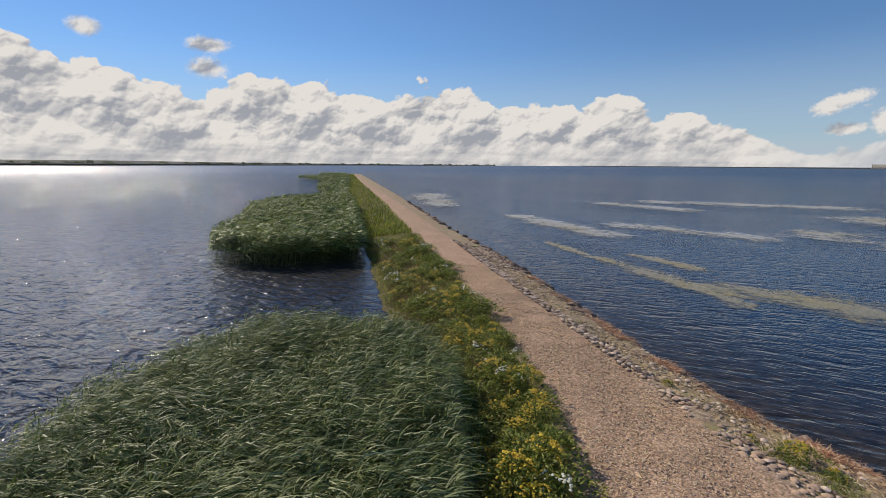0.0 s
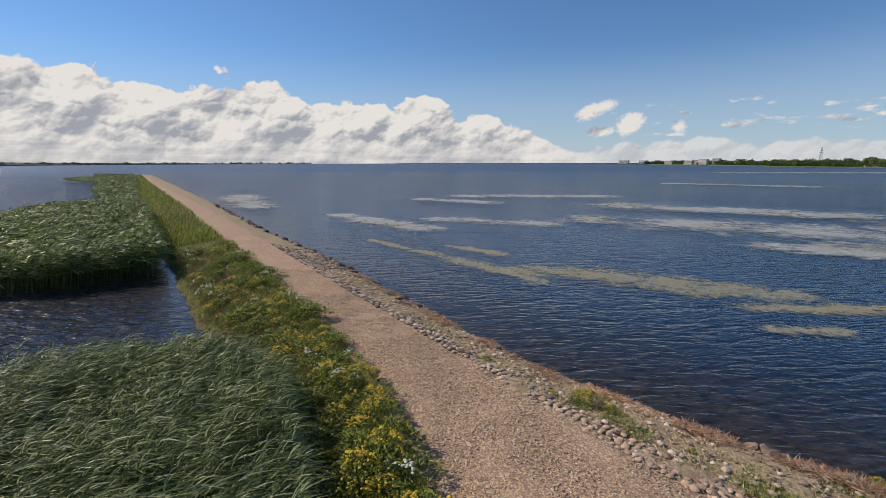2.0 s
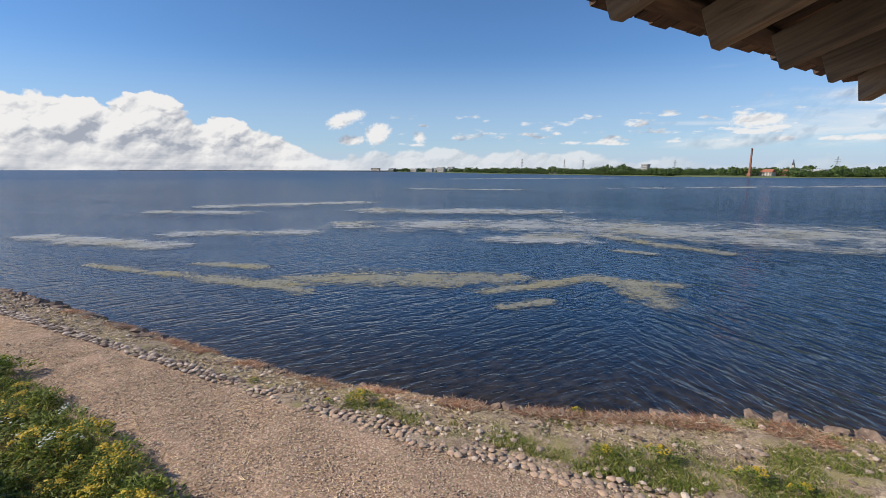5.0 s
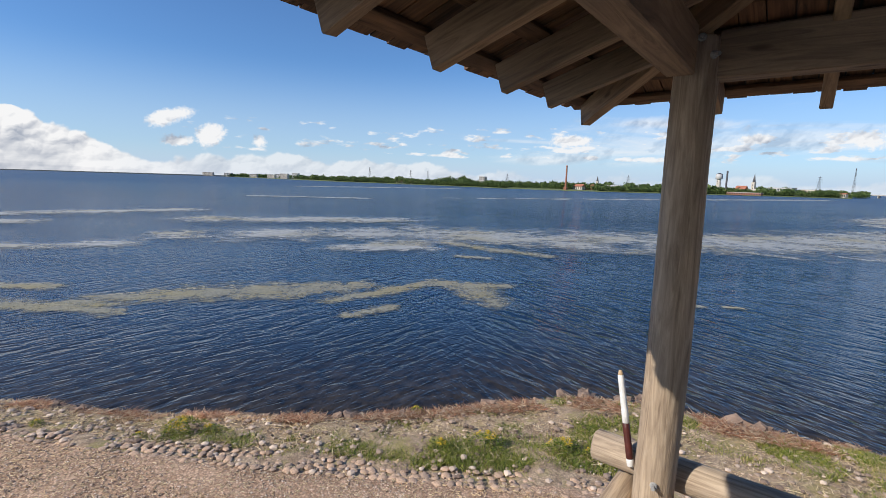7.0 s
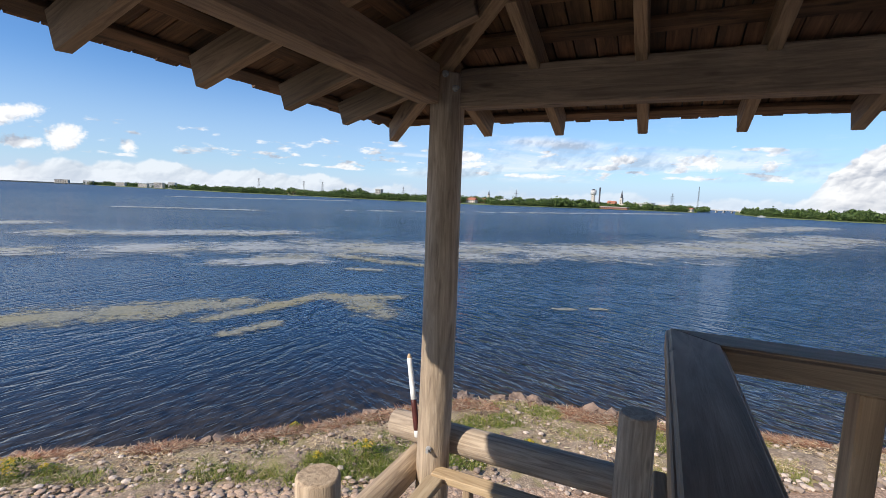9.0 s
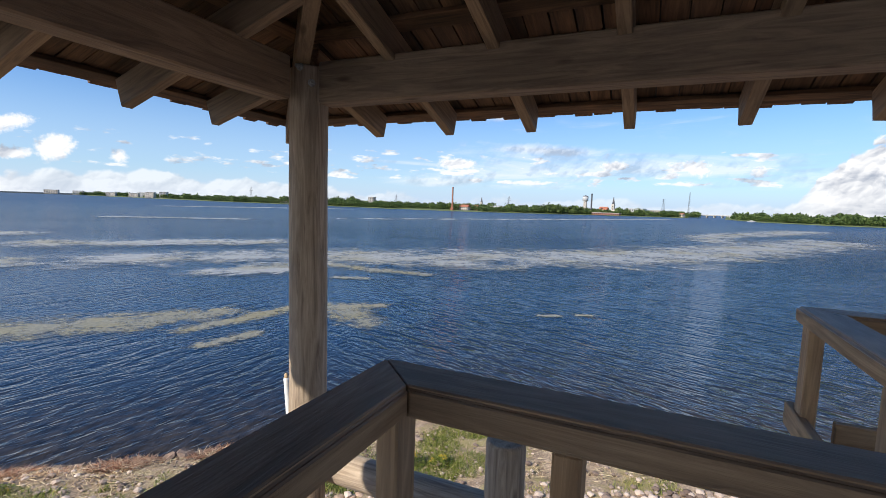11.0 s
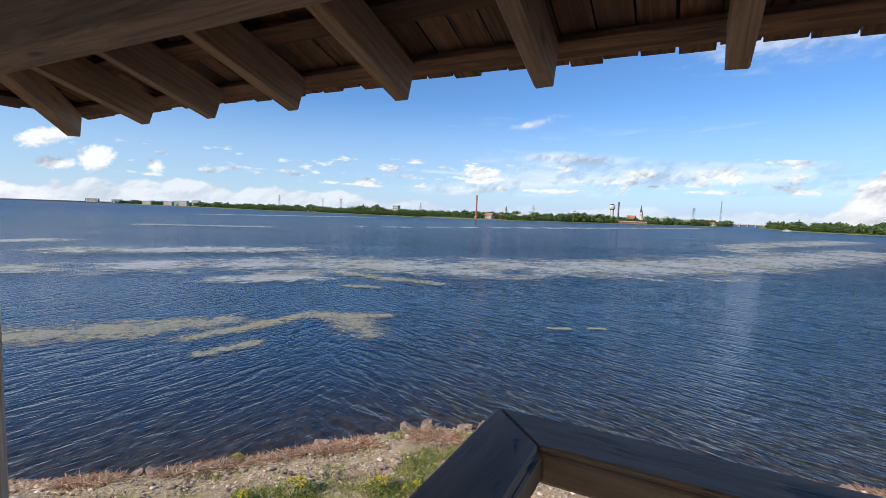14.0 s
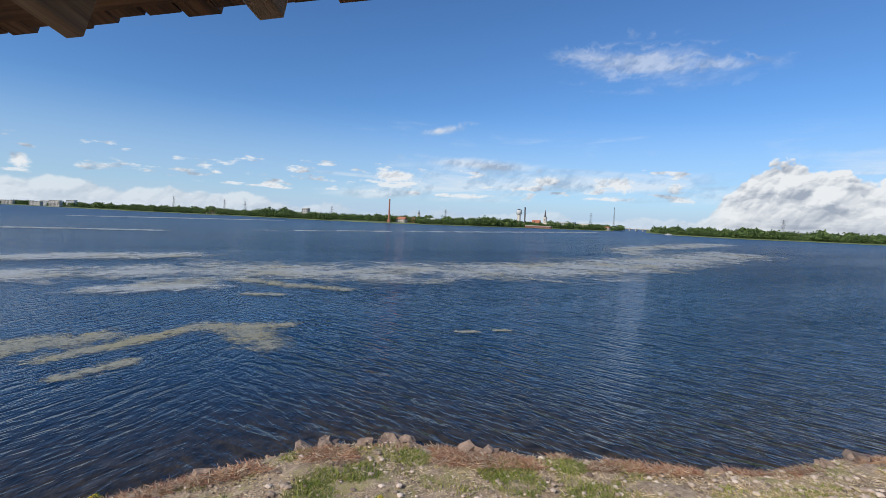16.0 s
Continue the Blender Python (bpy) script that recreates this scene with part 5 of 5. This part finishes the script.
# ---- stones ----
def stones():
    shapes = [rock_mesh("stone", COBBLE, i + 1, 0.62, 0.3, 1) for i in range(8)]
    for me in shapes:
        me.polygons.foreach_set("use_smooth", [True] * len(me.polygons))
    edging = tagged(new("trim_stone_edging"), "row of pale stones along the gravel track", "edging", kind="structure")
    y = 16.5
    while y > -2:
        for row in range(4):
            x = float(EDGING(y)) + 0.04 + row * 0.25 + random.uniform(-0.06, 0.06)
            s = random.uniform(0.13, 0.27)
            yy = y + (row % 2) * 0.13 + random.uniform(-0.06, 0.06)
            m = Matrix.Translation((x, yy, ground_height(x, yy) + 0.01)) @ pose(0, 0, 0, 0, 0, random.uniform(0, 360)) @ Matrix.Diagonal((s * 1.25, s, s * 0.42, 1))
            part("stone", random.choice(shapes), edging, m)
        y -= 0.26
    far_edging = []
    y = 45.0
    while y > 16.5:
        for row in range(3):
            far_edging.append((float(EDGING(y)) + 0.05 + row * 0.27 + random.uniform(-0.06, 0.06), y + random.uniform(-0.1, 0.1), random.uniform(0.2, 0.32)))
        y -= 0.3
    y = -2.0
    while y > -20:
        for row in range(3):
            far_edging.append((float(EDGING(y)) + 0.05 + row * 0.27 + random.uniform(-0.06, 0.06), y + random.uniform(-0.1, 0.1), random.uniform(0.2, 0.32)))
        y -= 0.3
    rocks = [rock_mesh("rock", ROCK, 20 + i, 0.65, 0.95, 2) for i in range(9)]
    group = "rocks along the lake shore"

    def rock(x, y, s, dz=0.0, flat=1.0):
        ob = new("shore_rock", random.choice(rocks))
        ob.matrix_world = Matrix.Translation((x, y, max(ground_height(x, y), -0.05) + dz)) @ pose(0, 0, 0, random.uniform(-15, 15), random.uniform(-15, 15), random.uniform(0, 360)) \
            @ Matrix.Diagonal((s * random.uniform(0.8, 1.3), s, s * 0.75 * flat, 1))
        tagged(ob, "rough brown-grey rock lying at the water's edge", "rock", group)

    for i in range(250):
        y = -20 + 66 * random.random() ** 0.8
        x = float(SHORE(y)) + random.uniform(-0.75, 0.15)
        rock(x, y, random.choice((0.2, 0.25, 0.3, 0.35, 0.5)))
    for i in range(70):
        y = 25 + 75 * random.random()
        rock(float(SHORE(y)) + random.uniform(-1.2, 0.1), y, random.uniform(0.4, 0.9))
    for x, y, s in ((17.5, 1.6, 0.8), (17.2, 2.3, 0.6), (18.5, -0.5, 0.9), (18.3, -1.0, 0.7), (17.9, -3.2, 0.9), (17.8, -4.0, 0.75), (12.1, 8.6, 0.6), (11.9, 8.9, 0.5), (17.9, 0.4, 0.7), (15.0, 4.6, 0.6), (19.2, -17.2, 0.9)):
        rock(x, y, s, 0.08)
    # loose stones over berm and track, too many to count
    vs, fs, n = [], [], 0
    ico = rock_mesh("loose", ROCK, 77, 0.6, 0.3, 1)
    co = np.array([v.co for v in ico.vertices])
    tri = np.array([p.vertices for p in ico.polygons])
    spots = [(x, y, s * 0.9) for x, y, s in far_edging]
    for i in range(7500):
        y = -22 + 66 * rng.uniform() ** 1.1
        e, s = float(EDGING(y)), float(SHORE(y))
        spots.append((e + (s - e) * rng.uniform(0.0, 1.0), y, rng.uniform(0.05, 0.10) + 0.16 * rng.uniform() ** 5))
    for i in range(9500):
        y = 4.5 + 22 * rng.uniform() ** 1.5
        v, e = float(VERGE(y)), float(EDGING(y))
        spots.append((v + (e - v) * rng.uniform(-0.02, 1.0), y, rng.uniform(0.025, 0.06)))
    for x, y, s in spots:
        a = rng.uniform(0, 6.28)
        c, sn = math.cos(a), math.sin(a)
        rot = np.array([[c, -sn, 0], [sn, c, 0], [0, 0, 1]])
        vs.append((co * s * np.array([1.2, 0.9, 1.0])) @ rot.T + np.array([x, y, ground_height(x, y) + 0.2 * s]))
        fs += (tri + n).tolist()
        n += len(co)
    ob = new("loose_stones", mesh_of("loose_stones", np.concatenate(vs), fs, LOOSE))
    tagged(ob, "loose pale stones and pebbles over track and berm", "stones", kind="stuff")


def loose_material():
    m = Nodes("loose_stone")
    c = m.ramp(m.island(), [(0.0, (0.15, 0.105, 0.08)), (0.5, (0.38, 0.29, 0.22)), (1.0, (0.70, 0.56, 0.44))])
    return m.done(c, 0.9, m.bump(m.noise(m.coord("Object"), 30.0), 0.4, 0.01), spec=0.25)


LOOSE = loose_material()
stones()

# ---- straw and dry stalks lying about ----
def litter(name, label, pts, length, width, mat, lift=0.02, tilt=0.12):
    b = ground_pts(pts) + np.array([0, 0, lift])
    n = len(b)
    a = rng.uniform(0, 2 * math.pi, n)
    d = np.stack([np.cos(a), np.sin(a), rng.uniform(-0.02, tilt, n)], axis=1)
    v, f = blades(b, d, length * rng.uniform(0.5, 1.4, n), width * rng.uniform(0.6, 1.5, n), rng.uniform(0.0, 0.1, n), segs=2)
    tagged(new(name, mesh_of(name, v, f, mat)), label, "straw", kind="stuff")


def patchy(pts):
    return pts[np.array([noise.noise((x * 0.5, y * 0.5, 11.0)) > 0.0 for x, y in pts])]


litter("straw_litter", "pale dry straw strewn over the gravel track", strip(1, 34, 26000, 0.0, 1.05, VERGE, EDGING, 1.3), 0.13, 0.018, STRAW)
litter("straw_litter", "dry straw washed up between the stones", strip(-21, 34, 26000, 0.2, 0.98, EDGING, SHORE), 0.22, 0.018, STRAW, 0.04, 0.25)
litter("straw_bed", "reddish-brown straw heaped along the waterline", patchy(strip(-21, 34, 46000, 0.70, 1.0, EDGING, SHORE)), 0.30, 0.024, RED, 0.08, 0.4)

# ---- plants of the stony berm ----
def berm_spots(n):
    pts = strip(-22, 9, n * 2, 0.1, 0.9, EDGING, SHORE)
    keep = np.array([noise.noise((x * 0.55, y * 0.55, 8.0)) + 0.5 * noise.noise((x * 1.7, y * 1.7, 3.0)) > 0.10 for x, y in pts])
    return pts[keep][:n]


turf("berm_grass", "short dry yellow-green grass on the berm", berm_spots(34000), 0.17, 0.022, GRASS)
turf("berm_grass", "thin grass along the narrow stony shore", strip(8, 40, 3500, 0.2, 0.9, EDGING, SHORE), 0.16, 0.016, DRY)


def clumps(name, label, spots, n, height, width, mat, category):
    pts = []
    for x, y, r in spots:
        k = int(n * r * r)
        a, u = rng.uniform(0, 6.28, k), np.sqrt(rng.uniform(0, 1, k)) * r
        pts.append(np.column_stack([x + u * np.cos(a), y + u * np.sin(a)]))
    return turf(name, label, np.concatenate(pts), height, width, mat, 0.7, 2, category)


red_spots = []
for i in range(130):
    y = -21 + 40 * rng.uniform()
    if noise.noise((y * 0.35, 4.0, 0.0)) > -0.15:
        red_spots.append((float(SHORE(y)) - rng.uniform(0.1, 1.1), y, rng.uniform(0.25, 0.6)))
clumps("red_shore_plants", "low reddish-brown plants along the waterline", red_spots, 1500, 0.17, 0.026, RED, "plants")
green_spots = [(9.9, 7.0, 0.5), (10.4, 6.1, 0.7), (11.2, 4.4, 0.8), (11.9, 2.9, 0.8), (8.0, 11.9, 0.45), (8.7, 10.8, 0.5), (15.0, 1.1, 0.6), (15.5, -4.8, 0.8), (15.4, -0.1, 0.7), (13.3, 6.5, 0.3)] + [(10.6 + 0.5 * i, 5.0 - 1.05 * i, 0.75) for i in range(6)] + [(16.2, -4.5, 0.9), (16.6, -1.5, 0.6), (17.0, -6.5, 0.7), (14.0, 1.0, 0.7), (8.9, 9.9, 0.5), (8.2, 11.6, 0.35), (16.5, 2.4, 0.5), (17.2, -8.5, 0.6), (15.0, -7.0, 0.8)]
clumps("grass_tufts", "fresh green grass tufts on the berm", green_spots, 1500, 0.26, 0.02, HERB, "grass")
clumps("grass_tufts", "sunlit yellow-green grass tufts on the berm", green_spots, 1100, 0.24, 0.022, GRASS, "grass")


def berm_plants():
    base = [PLANTS[0][0], PLANTS[1][0]]
    for x, y, s, k in ((8.4, 11.9, 0.62, 0), (8.8, 11.2, 0.45, 1), (11.9, 3.6, 0.75, 1), (12.6, 1.6, 0.7, 1), (11.1, 4.7, 0.55, 1), (13.45, 6.75, 0.35, 0), (6.6, 15.8, 0.35, 1), (12.9, 0.7, 0.5, 1), (7.6, 12.6, 0.3, 1), (13.6, -1.0, 0.5, 1)):
        o = copy_thing(base[k], Matrix.Identity(4))
        o.matrix_basis = Matrix.Translation((x, y, ground_height(x, y) - 0.02)) @ pose(0, 0, 0, 0, 0, 40 * x) @ Matrix.Diagonal((s, s, s, 1))
        tagged(o, "low yellow-flowering clump on the stony berm")


berm_plants()
